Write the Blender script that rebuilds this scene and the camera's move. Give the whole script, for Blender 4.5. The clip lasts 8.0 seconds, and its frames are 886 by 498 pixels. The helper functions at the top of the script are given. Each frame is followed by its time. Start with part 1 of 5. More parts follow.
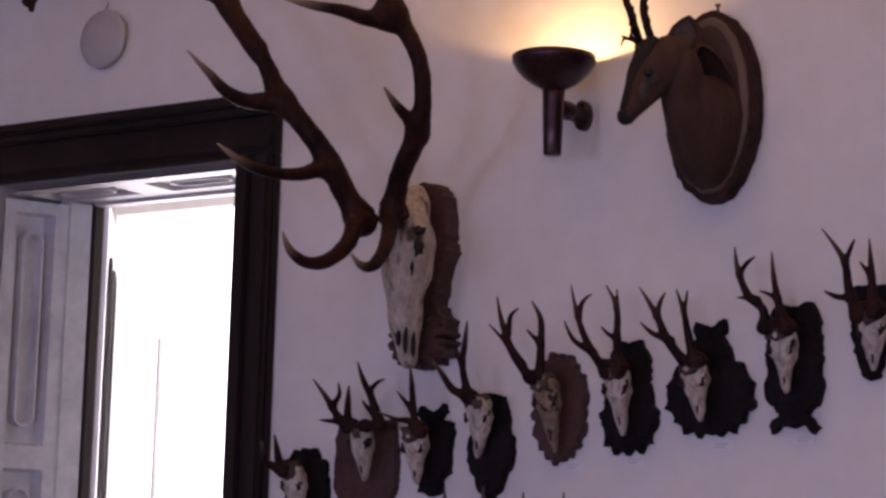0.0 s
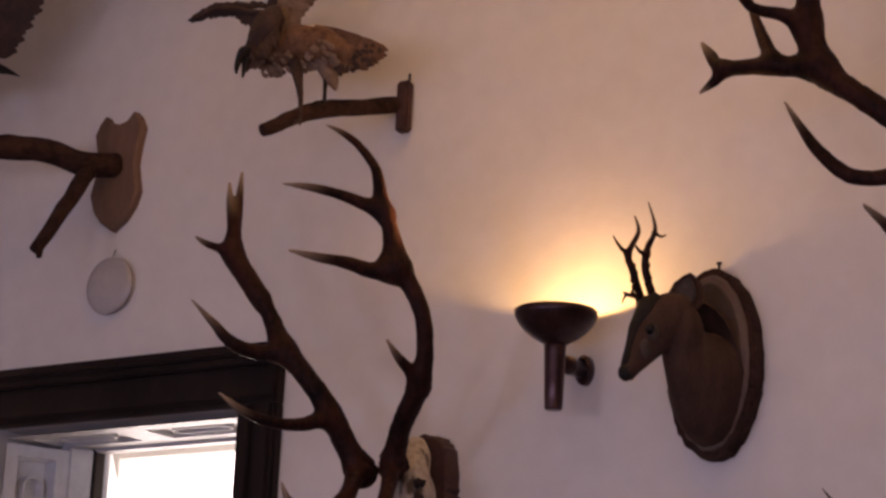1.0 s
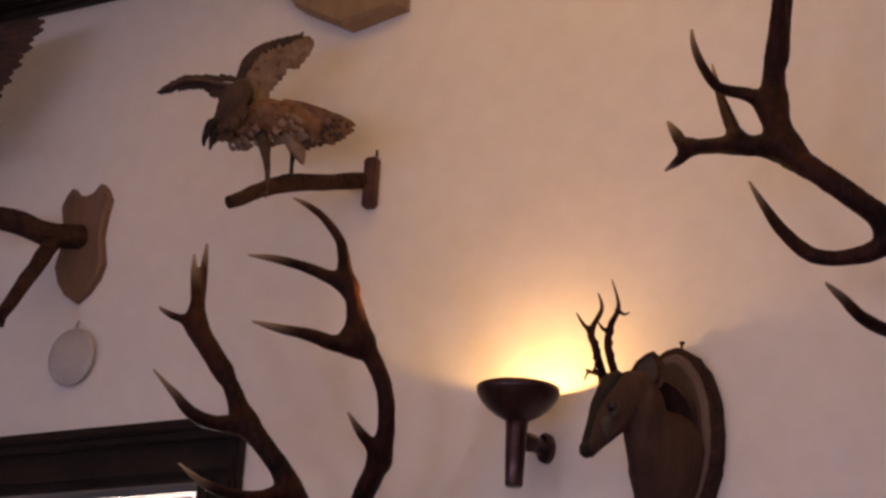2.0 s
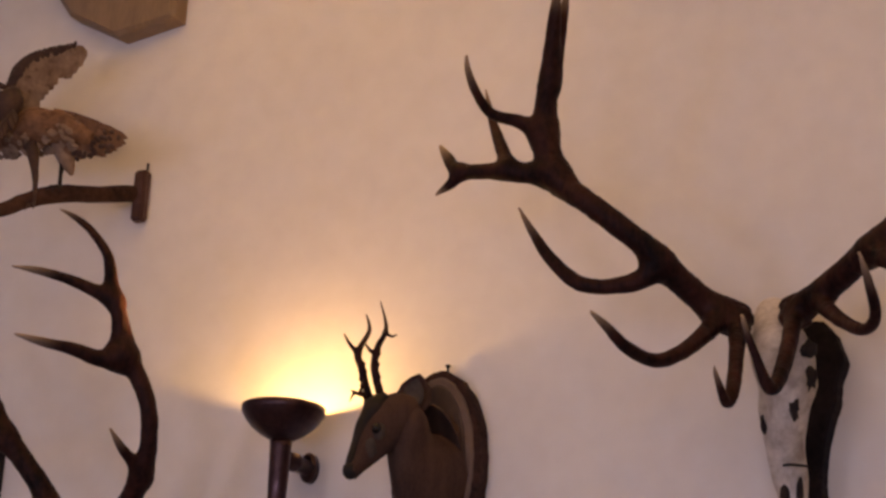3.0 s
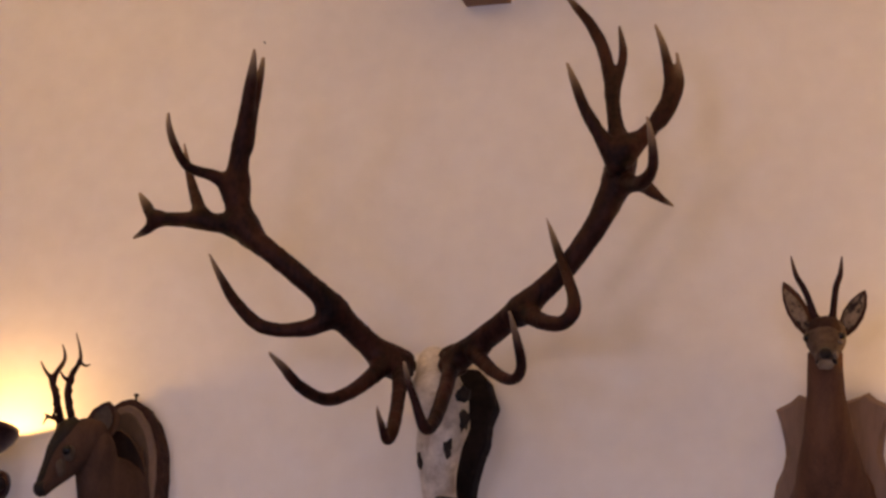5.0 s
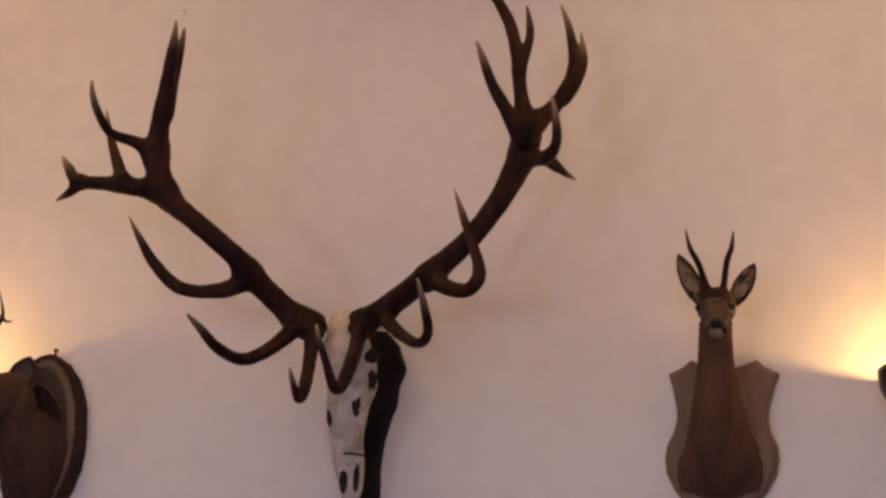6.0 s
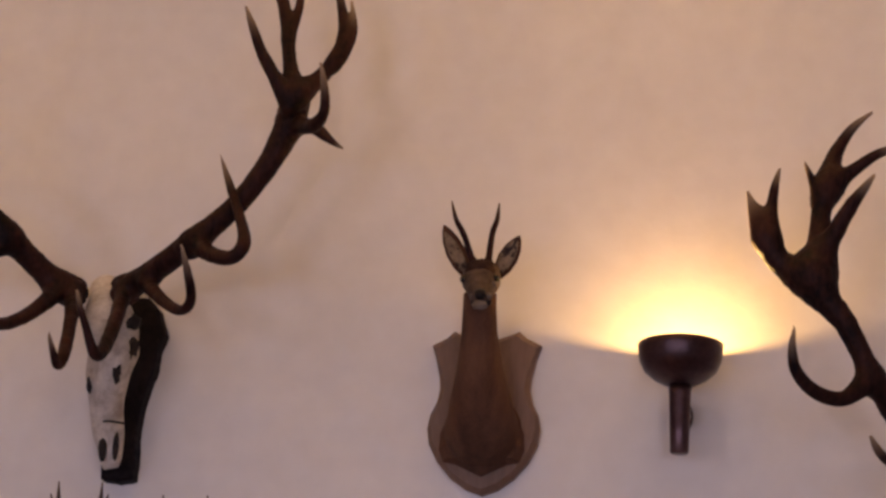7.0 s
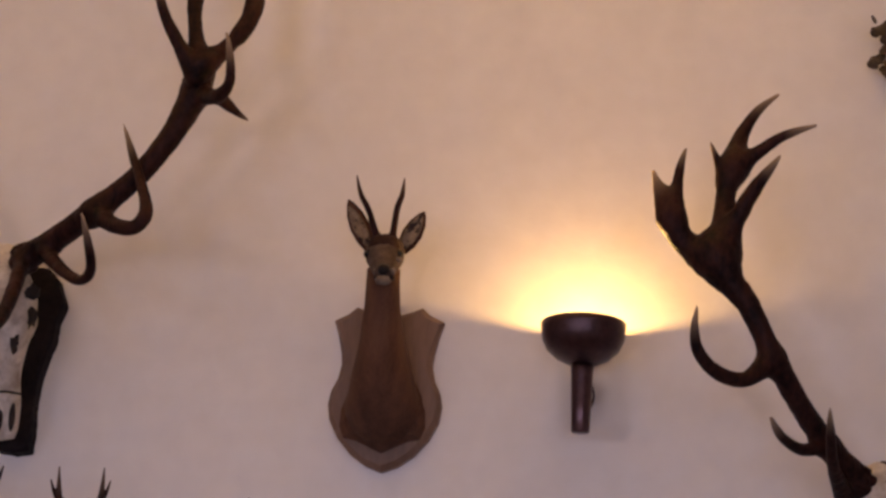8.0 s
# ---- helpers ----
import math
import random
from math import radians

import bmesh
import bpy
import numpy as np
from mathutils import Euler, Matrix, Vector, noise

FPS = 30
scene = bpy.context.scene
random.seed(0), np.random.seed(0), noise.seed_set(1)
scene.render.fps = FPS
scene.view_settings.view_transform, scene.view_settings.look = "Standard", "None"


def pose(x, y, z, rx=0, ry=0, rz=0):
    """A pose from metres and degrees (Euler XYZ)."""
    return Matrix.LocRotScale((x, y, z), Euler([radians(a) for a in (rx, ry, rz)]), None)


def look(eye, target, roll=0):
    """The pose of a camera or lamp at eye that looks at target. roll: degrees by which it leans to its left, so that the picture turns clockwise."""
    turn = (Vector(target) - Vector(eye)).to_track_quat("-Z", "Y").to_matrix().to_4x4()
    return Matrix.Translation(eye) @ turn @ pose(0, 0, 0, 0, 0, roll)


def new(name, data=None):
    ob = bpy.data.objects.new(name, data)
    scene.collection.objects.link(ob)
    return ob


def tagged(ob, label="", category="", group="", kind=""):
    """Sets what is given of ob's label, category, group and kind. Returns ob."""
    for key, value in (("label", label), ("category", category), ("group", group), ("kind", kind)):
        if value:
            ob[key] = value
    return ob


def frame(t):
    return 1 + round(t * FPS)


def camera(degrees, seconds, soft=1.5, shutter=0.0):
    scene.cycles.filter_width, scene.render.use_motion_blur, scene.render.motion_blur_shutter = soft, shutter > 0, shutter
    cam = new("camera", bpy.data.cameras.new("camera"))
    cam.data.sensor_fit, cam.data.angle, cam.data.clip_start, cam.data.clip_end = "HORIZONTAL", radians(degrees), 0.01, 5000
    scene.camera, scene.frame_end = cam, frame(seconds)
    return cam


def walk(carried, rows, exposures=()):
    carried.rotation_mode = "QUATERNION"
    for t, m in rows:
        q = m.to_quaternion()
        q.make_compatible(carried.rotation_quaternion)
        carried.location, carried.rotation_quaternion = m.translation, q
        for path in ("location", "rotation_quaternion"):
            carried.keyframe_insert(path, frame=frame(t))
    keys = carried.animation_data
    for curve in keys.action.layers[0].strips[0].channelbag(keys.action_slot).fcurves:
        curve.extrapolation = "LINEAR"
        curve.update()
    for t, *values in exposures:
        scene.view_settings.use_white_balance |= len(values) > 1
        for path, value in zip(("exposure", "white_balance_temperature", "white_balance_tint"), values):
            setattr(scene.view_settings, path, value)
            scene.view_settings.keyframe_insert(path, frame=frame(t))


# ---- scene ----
cam = camera(22.5, 8.0, soft=2.8)
PATH = [
    (0, (-0.037, -4.169, 1.659), (-1.1306, -2.5235, 1.9679), 1.57),
    (0.2, (-0.040, -4.173, 1.656), (-1.1332, -2.5396, 2.0257), 1.83),
    (0.5, (-0.042, -4.176, 1.654), (-1.1354, -2.5611, 2.0944), 2.21),
    (0.7, (-0.034, -4.175, 1.657), (-1.1254, -2.5678, 2.1319), 2.40),
    (1, (-0.019, -4.173, 1.674), (-1.0999, -2.5732, 2.1974), 2.57),
    (1.2, (-0.022, -4.178, 1.688), (-1.0981, -2.5825, 2.2325), 2.77),
    (2.3, (-0.014, -4.157, 1.618), (-1.0320, -2.5517, 2.2376), 3.48),
    (2.5, (-0.012, -4.162, 1.621), (-1.0025, -2.5401, 2.2444), 3.37),
    (3, (-0.012, -4.153, 1.646), (-0.8801, -2.4652, 2.2761), 3.27),
    (3.2, (-0.011, -4.155, 1.648), (-0.8158, -2.4346, 2.2749), 3.27),
    (3.5, (-0.009, -4.163, 1.650), (-0.7280, -2.4084, 2.2866), 3.36),
    (3.7, (-0.007, -4.169, 1.657), (-0.6726, -2.3986, 2.3082), 3.27),
    (4, (-0.005, -4.173, 1.666), (-0.6047, -2.3896, 2.3440), 3.00),
    (4.2, (-0.007, -4.173, 1.663), (-0.5933, -2.3910, 2.3547), 3.00),
    (5.3, (0.246, -4.703, 1.508), (-0.3704, -2.9156, 2.1606), 3.51),
    (5.5, (0.263, -4.751, 1.499), (-0.3451, -2.9577, 2.1425), 3.40),
    (5.7, (0.251, -4.761, 1.508), (-0.3327, -2.9571, 2.1441), 3.33),
    (6, (0.228, -4.764, 1.524), (-0.3026, -2.9403, 2.1491), 3.57),
    (6.3, (0.232, -4.749, 1.506), (-0.2492, -2.9111, 2.1320), 3.85),
    (6.5, (0.234, -4.739, 1.496), (-0.2010, -2.8895, 2.1210), 3.67),
    (6.7, (0.234, -4.738, 1.503), (-0.1547, -2.8767, 2.1231), 3.24),
    (7, (0.234, -4.737, 1.521), (-0.0968, -2.8626, 2.1349), 2.70),
    (7.2, (0.238, -4.730, 1.526), (-0.0621, -2.8490, 2.1366), 2.71),
    (7.5, (0.246, -4.712, 1.527), (-0.0222, -2.8253, 2.1341), 2.98),
    (7.7, (0.244, -4.705, 1.524), (-0.0109, -2.8165, 2.1296), 3.04),
    (8, (0.239, -4.702, 1.511), (-0.0105, -2.8122, 2.1158), 3.00),
]
walk(cam, [(t, look(eye, target, roll)) for t, eye, target, roll in PATH],
     exposures=[(0.0, -0.22, 6600, 31), (1.0, -0.27, 7800, 29), (2.5, 0.0, 8350, 23), (3.5, 0.12, 8200, 20), (8.0, 0.09, 8200, 20)])

# ---- light ----
world = bpy.data.worlds.new("sky")
scene.world = world
world.use_nodes = True
wn = world.node_tree
sky = wn.nodes.new("ShaderNodeTexSky")
sky.sky_type, sky.sun_disc = "NISHITA", False
sky.sun_elevation, sky.sun_rotation = radians(35), radians(200)
wn.links.new(sky.outputs[0], wn.nodes["Background"].inputs[0])
wn.nodes["Background"].inputs[1].default_value = 0.12

NORTH_T = 0.235          # thickness of the trophy wall
X0, X1, Y0, ZC = -5.4, 3.2, -7.2, 4.2   # room: west wall, east wall, south wall, ceiling
SCONCE_POWER = 5.4
SCONCE_UP = 222          # power of the spot added at each bulb for warm ceiling bounce
SCONCE_OUT = 0.137       # from the wall to the middle of the bowl
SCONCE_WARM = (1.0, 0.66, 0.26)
WINDOWS = (-3.6, -1.1, 1.4)  # centres of the windows in the wall opposite the trophies


def area_lamp(name, m, w, h, power, colour):
    data = bpy.data.lights.new(name, "AREA")
    data.shape, data.size, data.size_y, data.energy, data.color = "RECTANGLE", w, h, power, colour
    ob = new(name, data)
    ob.matrix_world = m
    return ob


for wx in WINDOWS:
    area_lamp("window_daylight", look((wx, Y0 - 0.12, 1.75), (wx, Y0 + 2.2, -0.85)), 1.15, 1.75, 80, (0.465, 0.572, 1.0))
area_lamp("window_daylight", look((-5.35, 3.02, 1.9), (-4.3, 0.3, 1.6)), 2.2, 2.4, 170, (0.93, 0.96, 1.0))


def bulb_lamp(x, y, z, power):
    data = bpy.data.lights.new("sconce_light", "POINT")
    data.energy, data.color, data.shadow_soft_size = power, SCONCE_WARM, 0.009
    ob = new("sconce_light", data)
    ob.location = (x, y, z)
    # extra spot tilted off the wall, added as ceiling fill; the bowl has no reflector
    data = bpy.data.lights.new("sconce_ceiling_fill", "SPOT")
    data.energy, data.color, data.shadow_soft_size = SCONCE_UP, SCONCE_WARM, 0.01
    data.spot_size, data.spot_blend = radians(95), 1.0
    ob = new("sconce_ceiling_fill", data)
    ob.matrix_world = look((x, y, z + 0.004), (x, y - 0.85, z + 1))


# ---- materials ----
def nodes_of(name):
    m = bpy.data.materials.new(name)
    m.use_nodes = True
    return m, m.node_tree.nodes, m.node_tree.links, m.node_tree.nodes["Principled BSDF"]


def surface(name, low, high, rough=0.6, scale=6.0, fine=60.0, bump=0.2, metal=0.0, stretch=(1, 1, 1), spots=None, depth=0.004, coat=0.0, spec=0.5):
    """A two-scale mottled surface: broad stains between low and high, with fine grain in colour and relief."""
    m, n, l, p = nodes_of(name)
    tc = n.new("ShaderNodeTexCoord")
    mp = n.new("ShaderNodeMapping")
    mp.inputs["Scale"].default_value = stretch
    l.new(tc.outputs["Object"], mp.inputs[0])
    a = n.new("ShaderNodeTexNoise")
    a.inputs["Scale"].default_value, a.inputs["Detail"].default_value, a.inputs["Roughness"].default_value = scale, 6, 0.6
    b = n.new("ShaderNodeTexNoise")
    b.inputs["Scale"].default_value, b.inputs["Detail"].default_value = fine, 4
    l.new(mp.outputs[0], a.inputs[0])
    l.new(mp.outputs[0], b.inputs[0])
    mix = n.new("ShaderNodeMath")
    mix.operation = "MULTIPLY_ADD"
    l.new(a.outputs[0], mix.inputs[0])
    mix.inputs[1].default_value = 0.7
    half = n.new("ShaderNodeMath")
    half.operation = "MULTIPLY"
    half.inputs[1].default_value = 0.3
    l.new(b.outputs[0], half.inputs[0])
    l.new(half.outputs[0], mix.inputs[2])
    ramp = n.new("ShaderNodeValToRGB")
    ramp.color_ramp.elements[0].position, ramp.color_ramp.elements[1].position = 0.36, 0.64
    ramp.color_ramp.elements[0].color, ramp.color_ramp.elements[1].color = (*low, 1), (*high, 1)
    l.new(mix.outputs[0], ramp.inputs[0])
    colour = ramp.outputs[0]
    if spots:
        s = n.new("ShaderNodeTexNoise")
        s.inputs["Scale"].default_value, s.inputs["Detail"].default_value = spots[1], 3
        l.new(mp.outputs[0], s.inputs[0])
        sr = n.new("ShaderNodeValToRGB")
        sr.color_ramp.elements[0].position, sr.color_ramp.elements[1].position = spots[2], spots[2] + (spots[3] if len(spots) > 3 else 0.08)
        l.new(s.outputs[0], sr.inputs[0])
        mx = n.new("ShaderNodeMixRGB")
        l.new(sr.outputs[0], mx.inputs[0])
        l.new(colour, mx.inputs[1])
        mx.inputs[2].default_value = (*spots[0], 1)
        colour = mx.outputs[0]
    l.new(colour, p.inputs["Base Color"])
    p.inputs["Roughness"].default_value, p.inputs["Metallic"].default_value = rough, metal
    p.inputs["Coat Weight"].default_value, p.inputs["Specular IOR Level"].default_value = coat, spec
    bp = n.new("ShaderNodeBump")
    bp.inputs["Strength"].default_value, bp.inputs["Distance"].default_value = bump, depth
    l.new(mix.outputs[0], bp.inputs["Height"])
    l.new(bp.outputs[0], p.inputs["Normal"])
    return m


PLASTER = surface("wall_plaster", (0.68, 0.63, 0.575), (0.78, 0.735, 0.68), 0.92, 0.9, 16, 0.5, depth=0.012, spec=0.2)
CEILING = surface("ceiling_plaster", (0.76, 0.74, 0.70), (0.83, 0.81, 0.78), 0.9, 0.9, 20, 0.2)
PARQUET = surface("oak_boards", (0.16, 0.085, 0.04), (0.30, 0.17, 0.085), 0.4, 3, 30, 0.2, stretch=(1, 8, 1))
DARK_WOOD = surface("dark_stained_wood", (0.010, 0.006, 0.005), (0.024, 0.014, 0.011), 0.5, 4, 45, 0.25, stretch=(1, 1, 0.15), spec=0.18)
GREY_PAINT = surface("worn_grey_white_paint", (0.34, 0.34, 0.35), (0.52, 0.52, 0.53), 0.5, 4, 40, 0.2)
OAK = surface("brown_oak", (0.12, 0.062, 0.038), (0.21, 0.115, 0.072), 0.55, 5, 50, 0.3, stretch=(3, 3, 0.5))
BRONZE = surface("brown_metal", (0.04, 0.019, 0.02), (0.075, 0.038, 0.038), 0.33, 10, 80, 0.1, metal=0.7)
POLISHED = surface("polished_brown_metal", (0.07, 0.036, 0.037), (0.11, 0.06, 0.06), 0.3, 10, 80, 0.03, metal=0.85)
WHITE_PAINT = surface("white_paint", (0.72, 0.72, 0.71), (0.8, 0.8, 0.79), 0.6, 3, 40, 0.1)


BONE = surface("old_bone", (0.36, 0.29, 0.22), (0.68, 0.60, 0.50), 0.6, 18, 90, 0.4, spots=((0.17, 0.115, 0.078), 16, 0.55, 0.3))
STAINED_BONE = surface("stained_bone", (0.26, 0.20, 0.145), (0.66, 0.58, 0.47), 0.65, 26, 120, 0.5, stretch=(1.6, 1.6, 0.6), spots=((0.10, 0.062, 0.042), 44, 0.52, 0.34))
STAG_BONE = surface("browned_bone", (0.28, 0.215, 0.155), (0.62, 0.53, 0.42), 0.62, 20, 90, 0.5, stretch=(1.5, 1.5, 0.7), spots=((0.085, 0.052, 0.034), 20, 0.53, 0.13))
BONE_BROWN = surface("dark_brown_bone", (0.022, 0.012, 0.009), (0.09, 0.055, 0.037), 0.75, 40, 120, 0.4)
# near-black colour that paints the shade of skull hollows onto solid lumps
HOLLOW_SHADE = surface("hollow_shade", (0.008, 0.005, 0.004), (0.03, 0.017, 0.012), 0.9, 30, 90, 0.2)
BLACK_WOOD = surface("black_carved_wood", (0.006, 0.0045, 0.0055), (0.022, 0.015, 0.016), 0.65, 12, 70, 0.6, spec=0.06)
RED_WOOD = surface("red_brown_carved_wood", (0.045, 0.02, 0.016), (0.09, 0.042, 0.034), 0.55, 9, 70, 0.4, spec=0.25)
PALE_OAK = surface("pale_oak", (0.17, 0.108, 0.064), (0.26, 0.172, 0.104), 0.6, 5, 55, 0.3, stretch=(3, 3, 0.6))
HEARTWOOD = surface("dark_heartwood", (0.034, 0.018, 0.013), (0.07, 0.037, 0.026), 0.6, 9, 60, 0.3)
SLICE = surface("log_slice_wood", (0.10, 0.06, 0.044), (0.16, 0.10, 0.074), 0.6, 9, 60, 0.3)
BARK = surface("bark", (0.02, 0.0095, 0.0075), (0.062, 0.029, 0.021), 0.95, 22, 90, 1.0, depth=0.012, spec=0.2)
FUR_GREY = surface("grey_brown_hair", (0.038, 0.019, 0.0135), (0.086, 0.045, 0.03), 0.85, 9, 160, 0.7, stretch=(2, 2, 0.5), depth=0.006, spec=0.2)
FUR_RED = surface("red_brown_hair", (0.062, 0.026, 0.0145), (0.13, 0.058, 0.033), 0.85, 9, 160, 0.7, stretch=(2, 2, 0.5), depth=0.006, spec=0.2)
FACE = surface("grey_brown_face_hair", (0.045, 0.027, 0.02), (0.11, 0.07, 0.052), 0.85, 30, 160, 0.6, depth=0.005, spots=((0.035, 0.018, 0.012), 45, 0.56, 0.15), spec=0.2)
FUR_PALE = surface("pale_ear_hair", (0.13, 0.08, 0.05), (0.30, 0.21, 0.14), 0.9, 40, 140, 0.5, spots=((0.03, 0.015, 0.01), 55, 0.54))
FUR_LIGHT = surface("pale_grey_hair", (0.046, 0.034, 0.027), (0.088, 0.064, 0.05), 0.9, 20, 160, 0.6, depth=0.005, spec=0.2)
DARK_FUR = surface("dark_brown_hair", (0.02, 0.009, 0.006), (0.05, 0.024, 0.016), 0.9, 20, 160, 0.6, depth=0.005, spec=0.15)
FUR_WHITE = surface("whitish_hair", (0.12, 0.084, 0.06), (0.22, 0.165, 0.125), 0.9, 25, 160, 0.5, spec=0.2)
MUZZLE = surface("dark_muzzle_skin", (0.007, 0.005, 0.004), (0.018, 0.011, 0.009), 0.6, 25, 120, 0.3, spec=0.25)
EYE = surface("glass_eye", (0.006, 0.004, 0.003), (0.012, 0.008, 0.006), 0.22, 20, 60, 0.0, spec=0.3)
FEATHER = surface("mottled_brown_feathers", (0.085, 0.041, 0.025), (0.21, 0.115, 0.07), 0.9, 24, 90, 0.5, spots=((0.04, 0.02, 0.012), 36, 0.56, 0.2), spec=0.2)
FEATHER_PALE = surface("pale_barred_feathers", (0.16, 0.10, 0.068), (0.28, 0.19, 0.134), 0.9, 26, 90, 0.4, spots=((0.08, 0.044, 0.026), 40, 0.56, 0.2), spec=0.2)
FEATHER_DARK = surface("dark_brown_feathers", (0.02, 0.0085, 0.006), (0.062, 0.028, 0.018), 0.8, 24, 90, 0.6)
PORCELAIN = surface("porcelain", (0.40, 0.37, 0.355), (0.48, 0.45, 0.43), 0.12, 5, 60, 0.05, coat=0.4)
PAPER = surface("paper_label", (0.72, 0.68, 0.63), (0.79, 0.75, 0.70), 0.9, 20, 90, 0.1)
INK = surface("ink", (0.5, 0.48, 0.46), (0.58, 0.56, 0.54), 0.8, 20, 90, 0.0)
WIRE = surface("steel_wire", (0.03, 0.03, 0.03), (0.07, 0.07, 0.07), 0.4, 20, 90, 0.0, metal=1.0)
LEAF = surface("dried_leaves", (0.05, 0.03, 0.018), (0.11, 0.075, 0.035), 0.85, 20, 80, 0.4, spots=((0.15, 0.02, 0.015), 30, 0.62))


def antler_surface():
    """Dark brown horn with pearled relief; the polished tips are ivory."""
    m = surface("antler_horn", (0.005, 0.0019, 0.0017), (0.046, 0.0142, 0.0098), 0.55, 16, 120, 0.6, stretch=(1, 1, 0.5), depth=0.006, spec=0.11)
    n, l = m.node_tree.nodes, m.node_tree.links
    p = n["Principled BSDF"]
    old = p.inputs["Base Color"].links[0].from_socket
    at = n.new("ShaderNodeAttribute")
    at.attribute_name = "tip"
    mx = n.new("ShaderNodeMixRGB")
    l.new(at.outputs["Fac"], mx.inputs[0])
    l.new(old, mx.inputs[1])
    mx.inputs[2].default_value = (0.36, 0.26, 0.175, 1)
    l.new(mx.outputs[0], p.inputs["Base Color"])
    return m


HORN = antler_surface()


def glowing(name, colour, strength):
    m, n, l, p = nodes_of(name)
    p.inputs["Base Color"].default_value = (*colour, 1)
    p.inputs["Emission Color"].default_value = (*colour, 1)
    p.inputs["Emission Strength"].default_value = strength
    return m


def glass(name):
    m, n, l, p = nodes_of(name)
    p.inputs["Transmission Weight"].default_value, p.inputs["Roughness"].default_value, p.inputs["IOR"].default_value = 1.0, 0.0, 1.45
    return m


DAYLIGHT = glowing("bright_daylight", (1.0, 1.0, 1.0), 3.0)
LAMP_GLASS = glowing("glowing_lamp_glass", (1.0, 0.75, 0.42), 25.0)
PANE = glass("window_glass")


# ---- mesh helpers ----
def finish(ob, bm, material, smooth=False):
    bmesh.ops.recalc_face_normals(bm, faces=bm.faces)
    bm.to_mesh(ob.data)
    bm.free()
    for mat in material if isinstance(material, (list, tuple)) else [material]:
        ob.data.materials.append(mat)
    if smooth:
        for f in ob.data.polygons:
            f.use_smooth = True


def part(name, bm, material, parent, label="", smooth=False):
    ob = new(name, bpy.data.meshes.new(name))
    finish(ob, bm, material, smooth)
    ob.parent = parent
    if label:
        tagged(ob, label)
    return ob


def thing(name, place, label, category, group="", turn=(0, 0, 0), kind=""):
    ob = new(name)
    ob.empty_display_size = 0.05
    ob.matrix_world = pose(*place, *turn)
    return tagged(ob, label, category, group, kind)


def setting(name, bm, material, label="", smooth=False):
    ob = new(name, bpy.data.meshes.new(name))
    finish(ob, bm, material, smooth)
    return tagged(ob, label or name.replace("_", " "), "structure", kind="structure")


def box(bm, x0, x1, y0, y1, z0, z1, bevel=0.0):
    vs = [bm.verts.new((x, y, z)) for x in (x0, x1) for y in (y0, y1) for z in (z0, z1)]
    fs = [bm.faces.new([vs[i] for i in q]) for q in ((0, 1, 3, 2), (4, 6, 7, 5), (0, 4, 5, 1), (2, 3, 7, 6), (0, 2, 6, 4), (1, 5, 7, 3))]
    if bevel:
        es = list({e for f in fs for e in f.edges})
        bmesh.ops.bevel(bm, geom=es, offset=bevel, segments=2, affect="EDGES")
    return bm


def boxed(*args, bevel=0.0):
    return box(bmesh.new(), *args, bevel=bevel)


def lathe(bm, profile, seg=28, axis="z", centre=(0, 0, 0)):
    """Turns (radius, height) pairs round an axis."""
    rings = []
    for r, h in profile:
        ring = []
        for i in range(seg):
            a = 2 * math.pi * i / seg
            c, s = r * math.cos(a), r * math.sin(a)
            v = (c, s, h) if axis == "z" else (c, h, s)
            ring.append(bm.verts.new(Vector(v) + Vector(centre)))
        rings.append(ring)
    for a, b in zip(rings, rings[1:]):
        for i in range(seg):
            bm.faces.new((a[i], a[(i + 1) % seg], b[(i + 1) % seg], b[i]))
    for ring in (rings[0], rings[-1]):
        bm.faces.new(ring)
    return bm


# ---- setting ----
bm = bmesh.new()
DX0, DX1, DZ = -4.225, -3.40, 2.70    # the doorway
SPLAY = 0.50             # how far its west lining turns inwards
box(bm, X0 - 0.3, DX0, 0, NORTH_T, 0, ZC)
box(bm, DX1, X1 + 0.3, 0, NORTH_T, 0, ZC)
box(bm, DX0, DX1, 0, NORTH_T, DZ, ZC)
setting("wall_north", bm, PLASTER, "cream plaster wall hung with hunting trophies")
setting("wall_west", boxed(X0 - 0.3, X0, Y0, 0, 0, ZC), PLASTER)
setting("wall_east", boxed(X1, X1 + 0.3, Y0, 0, 0, ZC), PLASTER)
bm = bmesh.new()
xs = [X0 - 0.3]
for wx in WINDOWS:
    xs += [wx - 0.6, wx + 0.6]
xs.append(X1 + 0.3)
for a, b in zip(xs[::2], xs[1::2]):
    box(bm, a, b, Y0 - 0.35, Y0, 0, ZC)
for wx in WINDOWS:
    box(bm, wx - 0.6, wx + 0.6, Y0 - 0.35, Y0, 0, 0.85)
    box(bm, wx - 0.6, wx + 0.6, Y0 - 0.35, Y0, 2.65, ZC)
setting("wall_south", bm, PLASTER)
setting("floor", boxed(X0 - 0.3, X1 + 0.3, Y0 - 0.35, 4.4, -0.2, 0), PARQUET, "brown oak board floor")
setting("ceiling", boxed(X0 - 0.3, X1 + 0.3, Y0 - 0.35, NORTH_T, ZC, ZC + 0.2), CEILING, "white plaster ceiling")


